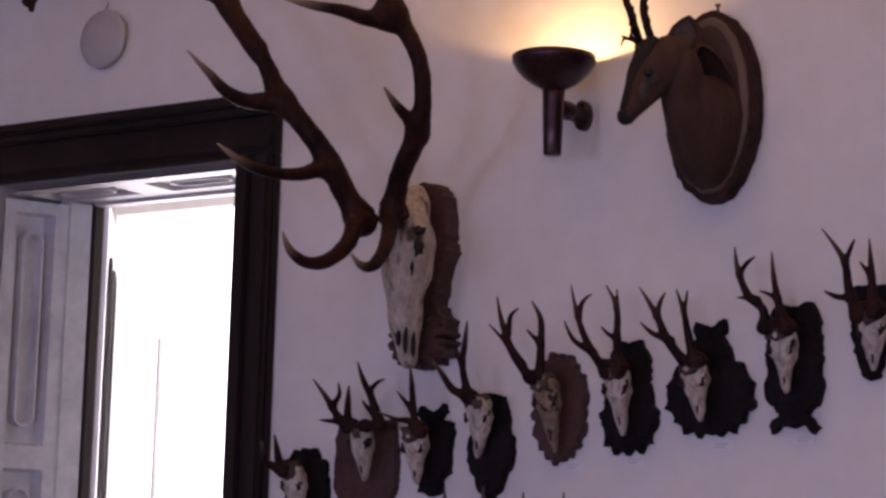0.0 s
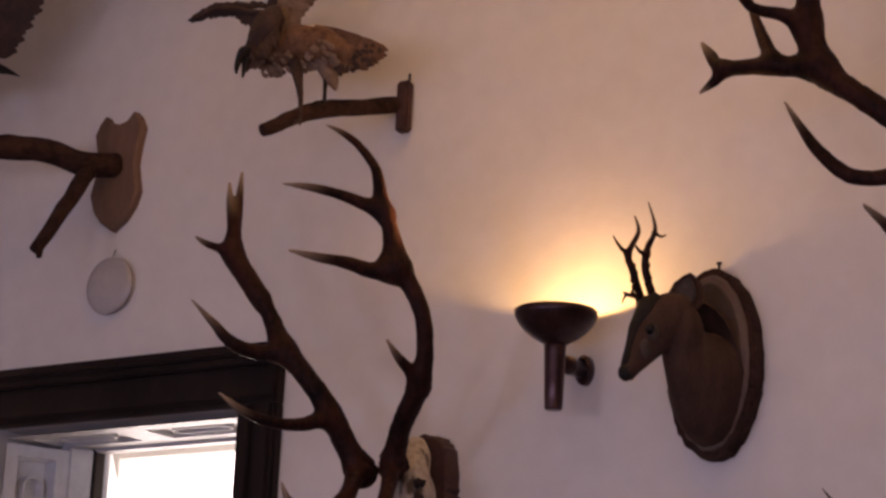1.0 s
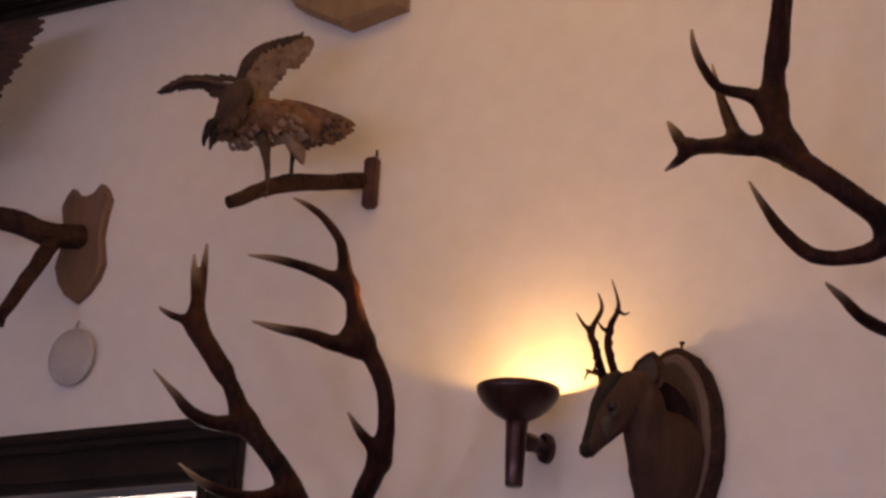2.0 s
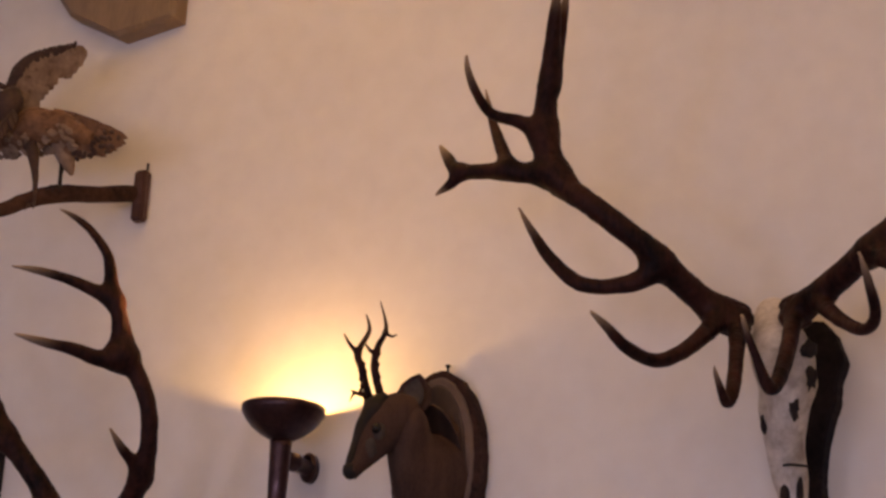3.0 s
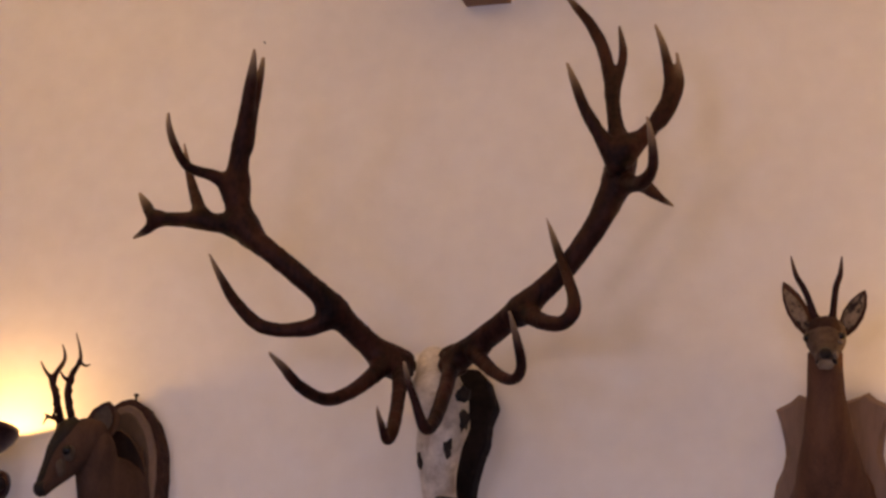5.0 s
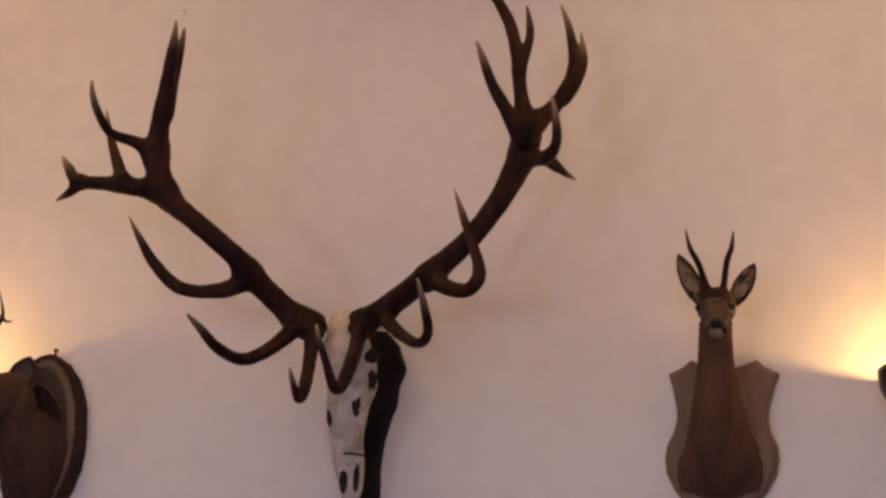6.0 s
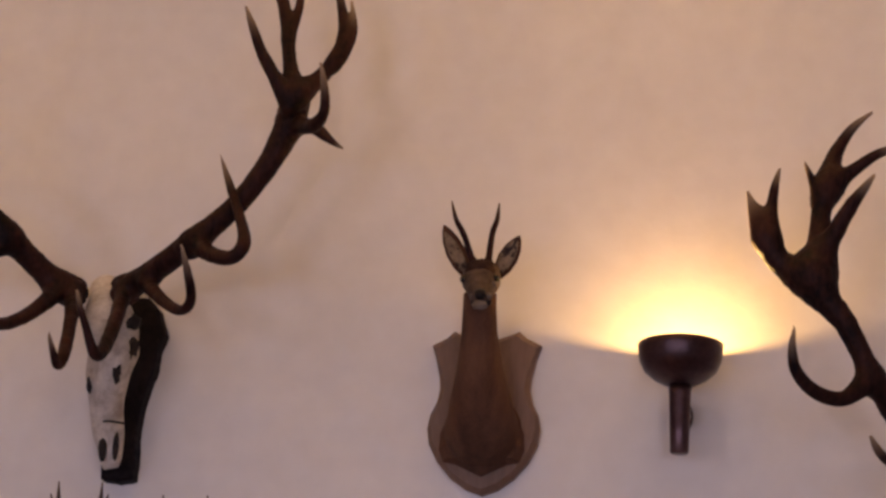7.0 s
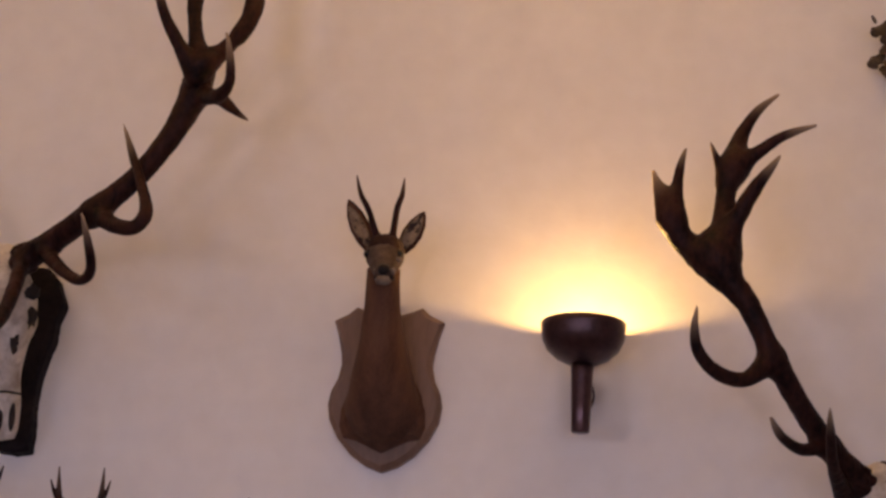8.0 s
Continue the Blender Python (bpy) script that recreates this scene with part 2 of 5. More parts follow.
def frames_along(pts):
    """Tangent, side and up for each point of a path, turned as little as possible on the way."""
    out, side = [], None
    for i, p in enumerate(pts):
        t = (pts[min(i + 1, len(pts) - 1)] - pts[max(i - 1, 0)]).normalized()
        if side is None:
            side = Vector((1, 0, 0)) if abs(t.x) < 0.85 else Vector((0, 1, 0))
        side = (side - t * side.dot(t)).normalized()
        out.append((t, side, t.cross(side)))
    return out


def smooth_path(rows, steps):
    """Catmull-Rom through rows of numbers."""
    rows = [np.array(r, float) for r in rows]
    out = []
    for i in range(len(rows) - 1):
        a, b, c, d = rows[max(i - 1, 0)], rows[i], rows[i + 1], rows[min(i + 2, len(rows) - 1)]
        for k in range(steps):
            u = k / steps
            out.append(0.5 * (2 * b + (c - a) * u + (2 * a - 5 * b + 4 * c - d) * u * u + (3 * b - a - 3 * c + d) * u ** 3))
    out.append(rows[-1])
    return out


def sweep(bm, rows, seg=14, steps=4, rough=0.0, close=True, grain=40.0):
    """A closed tube along rows of x, y, z, side radius, up radius. Returns its rings."""
    path = smooth_path(rows, steps)
    pts = [Vector(r[:3]) for r in path]
    rings = []
    for (t, side, up), r, p in zip(frames_along(pts), path, pts):
        ring = []
        for k in range(seg):
            a = 2 * math.pi * k / seg
            d = side * (math.cos(a) * max(r[3], 2e-4)) + up * (math.sin(a) * max(r[4], 2e-4))
            if rough:
                d = d * (1 + rough * noise.noise((p + d) * grain))
            ring.append(bm.verts.new(p + d))
        rings.append(ring)
    for a, b in zip(rings, rings[1:]):
        for k in range(seg):
            bm.faces.new((a[k], a[(k + 1) % seg], b[(k + 1) % seg], b[k]))
    if close:
        bm.faces.new(rings[0][::-1])
        bm.faces.new(rings[-1])
    return rings


BRANCHES = []   # the branches of the antler that is being grown: rows of x, y, z, radius, and how pale each is


def tine(*rows):
    """A horn branch through rows of x, y, z, radius; the last tenth is worn pale where it ends in a point."""
    path = np.array(smooth_path(rows, 14), np.float32)
    pale = np.zeros(len(path), np.float32)
    if rows[-1][3] < 0.006:
        long = sum((Vector(b[:3]) - Vector(a[:3])).length for a, b in zip(rows, rows[1:]))
        share = min(0.42, 0.10 / max(long, 0.01))
        u = np.linspace(0, 1, len(path))
        pale = np.clip((u - 1 + share) / (0.9 * share), 0, 1) ** 1.4 * (0.35 if rows[0][3] < 0.0125 else 1)
    BRANCHES.append((path, pale))


def burr(x, y, z, r, seed=0):
    """The knobbly rose at the foot of an antler."""
    knobs = [(x, y, z, r * 0.8)]
    if r > 0.008:
        for k in range(11):
            a = 2 * math.pi * (k + 0.3 * math.sin(k * 5 + seed)) / 11
            knobs.append((x + r * 0.92 * math.cos(a), y + r * 0.92 * math.sin(a), z + r * 0.16 * math.sin(k * 3 + seed), r * (0.24 + 0.08 * math.sin(k * 7))))
    BRANCHES.append((np.array(knobs, np.float32), np.zeros(len(knobs), np.float32)))


def blended(points, branches):
    """Distance to the branches run together with soft webs at the forks, its slope, and the nearest branch's paleness and radius."""
    best = slope = pale = rad = None
    for rows, tip in branches:
        gap = points[:, None, :] - rows[None, :, :3]
        reach = np.sqrt((gap * gap).sum(2))
        near = (reach - rows[:, 3]).argmin(1)
        i = np.arange(len(points))
        d, r, t = reach[i, near] - rows[near, 3], rows[near, 3], tip[near]
        g = gap[i, near] / np.maximum(reach[i, near], 1e-6)[:, None]
        if best is None:
            best, slope, pale, rad = d, g, t, r
            continue
        web = np.maximum(1.5 * np.minimum(r, rad), 1e-4)
        h = np.clip(0.5 + 0.5 * (best - d) / web, 0, 1)
        best, slope = best + (d - best) * h - web * h * (1 - h), slope + (g - slope) * h[:, None]
        pale, rad = pale + (t - pale) * h, rad + (r - rad) * h
    return best, slope, pale, rad


def fused(ob, branches, cell):
    """Runs the branches of an antler together into one skin, furrowed and pearled, with pale tips."""
    bm = bmesh.new()
    for rows, _ in branches:
        if len(rows) < 14:
            for x, y, z, r in rows.tolist():
                ball(bm, x, y, z, r, r, r, sub=1)
        else:
            sweep(bm, [(*r, r[3]) for r in rows[::3].tolist()] + [(*rows[-1].tolist(), float(rows[-1, 3]))], seg=10, steps=1)
            for x, y, z, r in rows[[0, -1]].tolist():
                ball(bm, x, y, z, r, r, r, sub=2)
    bmesh.ops.recalc_face_normals(bm, faces=bm.faces)
    bm.to_mesh(ob.data)
    bm.free()
    grid = ob.modifiers.new("skin", "REMESH")
    grid.mode, grid.voxel_size, grid.use_smooth_shade = "VOXEL", cell, True
    skin = bpy.data.meshes.new_from_object(ob.evaluated_get(bpy.context.evaluated_depsgraph_get()))
    ob.modifiers.clear()
    n = len(skin.vertices)
    pts = np.empty(n * 3, np.float32)
    skin.vertices.foreach_get("co", pts)
    pts = pts.reshape(n, 3)
    tips = np.empty(n, np.float32)
    ends = np.empty(len(skin.edges) * 2, np.int32)
    skin.edges.foreach_get("vertices", ends)
    ends = ends.reshape(-1, 2)
    count = np.bincount(ends.ravel(), minlength=n).astype(np.float32)
    for _ in range(6):
        mean = np.zeros_like(pts)
        for c in range(3):
            mean[:, c] = np.bincount(ends[:, 0], pts[ends[:, 1], c], n) + np.bincount(ends[:, 1], pts[ends[:, 0], c], n)
        pts = 0.5 * pts + 0.5 * mean / np.maximum(count, 1)[:, None]
    for a in range(0, n, 4000):
        p = pts[a:a + 4000]
        for _ in range(4):
            d, g, t, r = blended(p, branches)
            p = p - g * np.clip(0.8 * d, -0.008, 0.008)[:, None]
        g = g / np.maximum(np.sqrt((g * g).sum(1)), 1e-6)[:, None]
        bumps = np.array([0.07 * noise.noise(Vector(q) * 38) + 0.05 * noise.noise(Vector(q) * 120) for q in p.tolist()], np.float32)
        pts[a:a + 4000] = p + g * (bumps * r * (1 - t))[:, None]
        tips[a:a + 4000] = t
    skin.vertices.foreach_set("co", pts.ravel())
    skin.attributes.new("tip", "FLOAT", "POINT").data.foreach_set("value", tips)
    skin.update()
    old, ob.data = ob.data, skin
    bpy.data.meshes.remove(old)
    skin.name = ob.name
    if not skin.materials:
        skin.materials.append(HORN)
    for f in skin.polygons:
        f.use_smooth = True


def ball(bm, x, y, z, rx, ry, rz, sub=2, lump=0.0):
    for v in bmesh.ops.create_icosphere(bm, subdivisions=sub, radius=1)["verts"]:
        k = 1 + lump * noise.noise(v.co * 1.7 + Vector((x * 9, z * 9, 0)))
        v.co = Vector((v.co.x * rx * k + x, v.co.y * ry * k + y, v.co.z * rz * k + z))
    return bm


def board(bm, outline, thick, bevel=0.006, back=0.0):
    """A board on the wall from an outline of (x, z): full edge, then a chamfer to its front face."""
    cx = sum(p[0] for p in outline) / len(outline)
    cz = sum(p[1] for p in outline) / len(outline)
    rings = []
    for y, inset in ((back, 0.0), (-(thick - bevel), 0.0), (-thick, bevel)):
        ring = []
        for x, z in outline:
            d = math.hypot(x - cx, z - cz) or 1
            ring.append(bm.verts.new((x - (x - cx) / d * inset, y, z - (z - cz) / d * inset)))
        rings.append(ring)
    n = len(outline)
    for a, b in zip(rings, rings[1:]):
        for k in range(n):
            bm.faces.new((a[k], a[(k + 1) % n], b[(k + 1) % n], b[k]))
    caps = [bm.faces.new(rings[0][::-1]), bm.faces.new(rings[-1])]
    for f in caps:
        f.normal_update()
    bmesh.ops.triangulate(bm, faces=caps)
    return bm


def mirrored(half):
    """A closed outline from (half width, height) rows, top to bottom."""
    return [(w, z) for w, z in half] + [(-w, z) for w, z in reversed(half) if abs(w) > 1e-6]


def carved_outline(w, h, lobes, deep, seed, bottom=0.0, square=2.4):
    """A lobed, leaf-carved oval; bottom widens its lower half."""
    out = []
    for k in range(96):
        a = 2 * math.pi * k / 96
        c, s = math.cos(a), math.sin(a)
        r = (abs(c) ** square + abs(s) ** square) ** (-1 / square)
        wob = 1.5 * noise.noise(Vector((c * 1.7, s * 1.7, seed * 5)))
        cut = deep * (1 + 0.8 * noise.noise(Vector((c * 4, s * 4, seed * 3))))
        r *= 1 - cut * abs(math.sin(lobes * a / 2 + seed + wob)) ** 3 + 0.09 * noise.noise(Vector((c * 3, s * 3, seed * 7))) + 0.04 * noise.noise(Vector((c * 11, s * 11, seed)))
        out.append((w * r * c * (1 + bottom * -s), h * r * s))
    return out


def worn(outline, amount=0.006, step=0.008):
    """The same outline with chipped, uneven edges."""
    out = []
    for (ax, az), (bx, bz) in zip(outline, outline[1:] + outline[:1]):
        n = max(1, int(math.hypot(bx - ax, bz - az) / step))
        for k in range(n):
            x, z = ax + (bx - ax) * k / n, az + (bz - az) * k / n
            j = noise.noise_vector(Vector((x * 90, z * 90, len(outline)))) * amount
            out.append((x + j.x, z + j.y))
    return out


def feather(bm, root, tip, width, lift=(0, -0.004, 0), thick=0.0015):
    """A thin, slightly bent blade from root to tip."""
    root, tip, lift = Vector(root), Vector(tip), Vector(lift)
    along = tip - root
    side = along.cross(Vector((0, 1, 0.15))).normalized() * width
    rows = []
    for u, k in ((0.0, 0.35), (0.35, 0.9), (0.75, 1.0), (0.93, 0.7), (1.0, 0.15)):
        c = root + along * u + lift * math.sin(u * math.pi)
        rows.append([bm.verts.new(c + q) for q in (side * k, lift.normalized() * thick, -side * k, -lift.normalized() * thick)])
    for a, b in zip(rows, rows[1:]):
        for i in range(4):
            bm.faces.new((a[i], a[(i + 1) % 4], b[(i + 1) % 4], b[i]))
    bm.faces.new(rows[0][::-1])
    bm.faces.new(rows[-1])


# ---- trim, doorway and the bright room behind it ----
def moulding(bm, x0, x1, y, z, steps):
    """A stepped moulding along x on a wall at y, from rows of (proud, z0, z1)."""
    for proud, z0, z1 in steps:
        box(bm, x0, x1, y - proud, y, z + z0, z + z1, bevel=0.004)


bm = bmesh.new()
moulding(bm, X0, X1, 0, 4.06, ((0.030, 0.0, 0.028), (0.045, 0.028, 0.05), (0.085, 0.05, 0.085), (0.12, 0.085, 0.139)))
setting("trim", bm, DARK_WOOD, "dark stained wooden cornice under the ceiling")
bm = bmesh.new()
for a, b in ((X0, DX0 - 0.12), (DX1 + 0.12, X1)):
    box(bm, a, b, -0.02, 0, 0, 0.14, bevel=0.004)
setting("baseboard", bm, DARK_WOOD, "dark stained baseboard")


def doorway():
    d = thing("door_1", (0, 0, 0), "dark stained door casing round an open panelled doorway", "doorway", kind="structure")
    top = 2.845
    for x0, x1 in ((DX0 - 0.12, DX0), (DX1, DX1 + 0.12)):
        out = x0 < -4
        bm = bmesh.new()
        box(bm, x0, x1, -0.03, 0, 0, DZ, bevel=0.003)
        a, b = (x0, x0 + 0.035) if out else (x1 - 0.035, x1)
        box(bm, a, b, -0.052, -0.03, 0, DZ, bevel=0.006)
        a, b = (x1 - 0.05, x1 - 0.012) if out else (x0 + 0.012, x0 + 0.05)
        box(bm, a, b, -0.042, -0.03, 0, DZ, bevel=0.005)
        part("jamb_casing", bm, DARK_WOOD, d)
    bm = bmesh.new()
    box(bm, DX0 - 0.12, DX1 + 0.12, -0.032, 0, DZ, top - 0.03, bevel=0.003)
    box(bm, DX0 - 0.12, DX1 + 0.12, -0.044, -0.032, DZ + 0.014, DZ + 0.05, bevel=0.005)
    box(bm, DX0 - 0.127, DX1 + 0.127, -0.056, 0, top - 0.05, top - 0.028, bevel=0.005)
    box(bm, DX0 - 0.135, DX1 + 0.135, -0.068, 0, top - 0.028, top, bevel=0.006)
    part("head_casing", bm, DARK_WOOD, d)

    def panelled(u0, u1, v0, v1, put, margin, slot):
        """A framed lining: face, recessed field and a raised slot with round ends."""
        bm = bmesh.new()
        rim = [(u0 + margin, v0 + margin), (u1 - margin, v0 + margin), (u1 - margin, v1 - margin), (u0 + margin, v1 - margin)]
        outer = [(u0, v0), (u1, v0), (u1, v1), (u0, v1)]
        loops = [[put(u, v, 0.0) for u, v in outer], [put(u, v, 0.0) for u, v in rim]]
        s = 0.008
        loops.append([put(u + (s if u < (u0 + u1) / 2 else -s), v + (s if v < (v0 + v1) / 2 else -s), 0.014) for u, v in rim])
        rows = [[bm.verts.new(p) for p in loop] for loop in loops]
        for a, b in zip(rows, rows[1:]):
            for k in range(4):
                bm.faces.new((a[k], a[(k + 1) % 4], b[(k + 1) % 4], b[k]))
        bm.faces.new(rows[-1])
        lining = part("panel_lining", bm, GREY_PAINT, d, "worn grey-white painted panel")
        bm = bmesh.new()
        w, cu, cv = slot, (u0 + u1) / 2, (v0 + v1) / 2
        long_v = (v1 - v0) > (u1 - u0)
        half = ((v1 - v0) if long_v else (u1 - u0)) / 2 - margin - 0.05
        ring = []
        for k in range(24):
            a = 2 * math.pi * k / 24
            e = half - w
            p, q = w * math.cos(a), w * math.sin(a) + (e if math.sin(a) >= 0 else -e)
            ring.append((cu + p, cv + q) if long_v else (cu + q, cv + p))
        loops = []
        for grow, deep in ((1.0, 0.014), (1.0, 0.002), (0.82, 0.002), (0.72, 0.012), (0.6, 0.012)):
            loops.append([bm.verts.new(put(cu + (u - cu) * (grow if long_v else 1 - (1 - grow) * w / half), cv + (v - cv) * (1 - (1 - grow) * w / half if long_v else grow), deep)) for u, v in ring])
        for a, b in zip(loops, loops[1:]):
            for k in range(24):
                bm.faces.new((a[k], a[(k + 1) % 24], b[(k + 1) % 24], b[k]))
        bm.faces.new(loops[-1])
        part("raised_panel", bm, GREY_PAINT, lining)

    depth = NORTH_T - 0.02
    for v0, v1 in ((0.05, 1.0), (1.0, 1.99), (1.99, 2.665)):
        panelled(0.0, 0.155, v0, v1, lambda u, v, k: (DX0 + 0.034 - 2 * k + SPLAY * u, u, v), 0.030, 0.025)
        panelled(0.0, 0.155, v0, v1, lambda u, v, k: (DX1 - 0.022 + k, u, v), 0.030, 0.025)
    for a, b, lean in ((DX0, DX0 + 0.038, SPLAY), (DX1 - 0.026, DX1, 0)):
        bm = boxed(a, b, 0.155, NORTH_T - 0.02, 0, 2.675, bevel=0.003)
        for v in bm.verts:
            v.co.x += lean * v.co.y
        part("stile", bm, GREY_PAINT, d, "worn grey-white painted stile")
    for u0, u1 in ((DX0 + 0.026, (DX0 + DX1) / 2), ((DX0 + DX1) / 2, DX1 - 0.026)):
        panelled(u0, u1, 0.0, depth, lambda u, v, k: (u, v, DZ - 0.022 + k), 0.05, 0.03)
    bm = bmesh.new()
    box(bm, DX0, DX0 + 0.034 + SPLAY * NORTH_T, NORTH_T - 0.02, NORTH_T + 0.02, 0, DZ, bevel=0.003)
    part("door_stop", bm, DARK_WOOD, d)
    bm = bmesh.new()
    box(bm, DX1 - 0.03, DX1, NORTH_T - 0.02, NORTH_T + 0.02, 0, DZ, bevel=0.003)
    part("door_stop", bm, DARK_WOOD, d)
    part("door_stop", boxed(DX0 + 0.03, DX1 - 0.03, NORTH_T - 0.02, NORTH_T + 0.02, DZ - 0.03, DZ, bevel=0.003), GREY_PAINT, d)


doorway()


# the neighbouring room, flooded with daylight
def door_leaf():
    """The leaf stands open into the bright room, seen almost along its face."""
    t = thing("door_leaf", (DX0 + 0.158, NORTH_T + 0.03, 0.01), "white panelled door leaf standing open into the bright room", "door", turn=(0, 0, 129.6), kind="structure")
    part("board", boxed(0, 0.62, 0, 0.04, 0, 2.68, bevel=0.004), WHITE_PAINT, t)
    for z0, z1 in ((0.2, 0.95), (1.08, 1.72), (1.86, 2.55)):
        for x0 in (0.09, 0.35):
            bm = bmesh.new()
            loop = [(x0 + 0.09 + 0.085 * math.cos(a), (z1 - 0.085 if math.sin(a) >= 0 else z0 + 0.085) + 0.085 * math.sin(a)) for a in (2 * math.pi * k / 24 for k in range(24))]
            # dark wood colour here stands for shade in the white leaf's panel grooves
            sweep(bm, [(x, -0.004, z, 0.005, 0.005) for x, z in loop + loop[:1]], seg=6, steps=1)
            part("moulding", bm, DARK_WOOD, t, "raised moulding coloured dark for the panel groove shade")


door_leaf()
AX0, AX1, AY1 = -8.0, -2.6, 4.2
setting("wall_west_annex", boxed(AX0 - 0.2, AX0, NORTH_T, AY1, 0, ZC), WHITE_PAINT, "white wall of the neighbouring room")
setting("wall_east_annex", boxed(AX1, AX1 + 0.2, NORTH_T, AY1, 0, ZC), WHITE_PAINT, "white wall of the neighbouring room")
setting("floor_annex", boxed(AX0 - 0.2, X0 - 0.3, NORTH_T, 4.4, -0.2, 0), PARQUET, "brown oak board floor of the neighbouring room")
setting("ceiling_annex", boxed(AX0 - 0.2, AX1 + 0.2, NORTH_T, AY1 + 0.2, ZC, ZC + 0.2), CEILING, "white ceiling of the neighbouring room")
bm = bmesh.new()
WX0, WX1, WZ0, WZ1 = -7.7, -4.6, 0.5, 3.6
box(bm, AX0 - 0.2, WX0, AY1, AY1 + 0.2, 0, ZC)
box(bm, WX1, AX1 + 0.2, AY1, AY1 + 0.2, 0, ZC)
box(bm, WX0, WX1, AY1, AY1 + 0.2, 0, WZ0)
box(bm, WX0, WX1, AY1, AY1 + 0.2, WZ1, ZC)
setting("wall_north_annex", bm, WHITE_PAINT, "white wall with a tall bright window")
setting("wall_south_annex", boxed(AX0 - 0.2, X0 - 0.3, 0, NORTH_T, 0, ZC), WHITE_PAINT, "white wall of the neighbouring room")
setting("backdrop", boxed(WX0 - 1, WX1 + 1, AY1 + 0.9, AY1 + 0.92, -0.5, ZC + 1), DAYLIGHT, "overexposed white daylight outside the window")
win = thing("window_1", ((WX0 + WX1) / 2, AY1 + 0.08, WZ0), "tall white window full of daylight", "window", kind="structure")
hw, hh = (WX1 - WX0) / 2, WZ1 - WZ0
bm = bmesh.new()
for a, b, c, e in ((-hw, -hw + 0.06, 0, hh), (hw - 0.06, hw, 0, hh), (-hw + 0.06, hw - 0.06, 0, 0.06), (-hw + 0.06, hw - 0.06, hh - 0.06, hh)):
    box(bm, a, b, -0.03, 0.03, c, e, bevel=0.004)
part("window_frame", bm, WHITE_PAINT, win)
part("blind_cord", boxed(-1.192, -1.178, -0.012, 0.012, 0.06, 2.40), GREY_PAINT, win, "thin grey cord")
for k, wx in enumerate(WINDOWS):
    w = thing("window_%d" % (k + 2), (wx, Y0 - 0.2, 0.85), "white framed window in the wall facing the trophies", "window", kind="structure")
    bm = bmesh.new()
    for a, b, c, e in ((-0.6, -0.54, 0, 1.8), (0.54, 0.6, 0, 1.8), (-0.54, 0.54, 0, 0.06), (-0.54, 0.54, 1.74, 1.8), (-0.03, 0.03, 0.06, 1.74)):
        box(bm, a, b, -0.03, 0.03, c, e, bevel=0.004)
    part("window_frame", bm, WHITE_PAINT, w)
    for a, b in ((-0.54, -0.03), (0.03, 0.54)):
        pane = part("pane", boxed(a, b, -0.003, 0.003, 0.06, 1.74), PANE, w)
        pane.visible_shadow = False


# ---- wall sconces ----
def sconce(x, z, label, flare, rim, sunk):
    s = thing("wall_sconce", (x, -SCONCE_OUT, z), label, "lamp", "uplighter sconces on the wall")
    bm = lathe(bmesh.new(), [*flare, (0.0905, rim - 0.012), (0.0915, rim), (0.089, rim + 0.002), (0.0865, rim - 0.002),
                             (0.083, rim - 0.016), (0.068, rim - 0.034), (0.03, 0.168), (0.004, 0.166)], seg=40)
    part("bowl", bm, BRONZE, s, smooth=True)
    bm = lathe(bmesh.new(), [(0.0, 0.0), (0.017, 0.0), (0.0195, 0.003), (0.0215, 0.06), (0.0235, 0.13), (0.0255, 0.147)], seg=24)
    part("stem", bm, POLISHED, s, "polished metal stem", smooth=True)
    bm = lathe(bmesh.new(), [(0.0185, -0.01), (0.0185, 0.03), (0.021, 0.034), (0.021, 0.044), (0.018, 0.048), (0.018, SCONCE_OUT - 0.03)], axis="y", centre=(0.0, 0.02, 0.11))
    part("arm", bm, BRONZE, s, smooth=True)
    oval = [(0.021 * math.cos(2 * math.pi * k / 28), 0.112 + 0.034 * math.sin(2 * math.pi * k / 28)) for k in range(28)]
    plate = part("wall_plate", board(bmesh.new(), oval, 0.022, 0.006), BRONZE, s)
    plate.location.y = SCONCE_OUT
    part("screw", lathe(bmesh.new(), [(0.004, -0.022), (0.004, -0.027), (0.002, -0.029)], seg=10, axis="y", centre=(0, 0, 0.136)), BRONZE, plate)
    bm = lathe(bmesh.new(), [(0.002, 0.166), (0.012, 0.169), (0.012, rim - 0.044), (0.006, rim - 0.036)], seg=14)
    part("bulb", bm, LAMP_GLASS, s, "glowing warm bulb", smooth=True)
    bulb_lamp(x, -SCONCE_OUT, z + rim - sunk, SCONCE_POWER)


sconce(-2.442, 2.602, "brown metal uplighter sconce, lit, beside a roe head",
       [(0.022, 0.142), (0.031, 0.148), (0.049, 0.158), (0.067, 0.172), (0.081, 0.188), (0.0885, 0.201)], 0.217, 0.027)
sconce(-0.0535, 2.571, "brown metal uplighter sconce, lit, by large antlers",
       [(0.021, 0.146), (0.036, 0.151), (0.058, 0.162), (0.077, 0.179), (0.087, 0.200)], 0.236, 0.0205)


# ---- red deer trophies ----
def antler(name, parent, build, burr_at, label=""):
    BRANCHES.clear()
    build()
    burr(*burr_at)
    ob = part(name, bmesh.new(), HORN, parent, label, smooth=True)
    slim = [(rows * np.float32((1, 1, 1, 0.93 if rows[0, 3] > 0.018 else 1)), tip) for rows, tip in BRANCHES]
    fused(ob, slim, 0.0042 if burr_at[3] > 0.02 else 0.0022)
    return ob


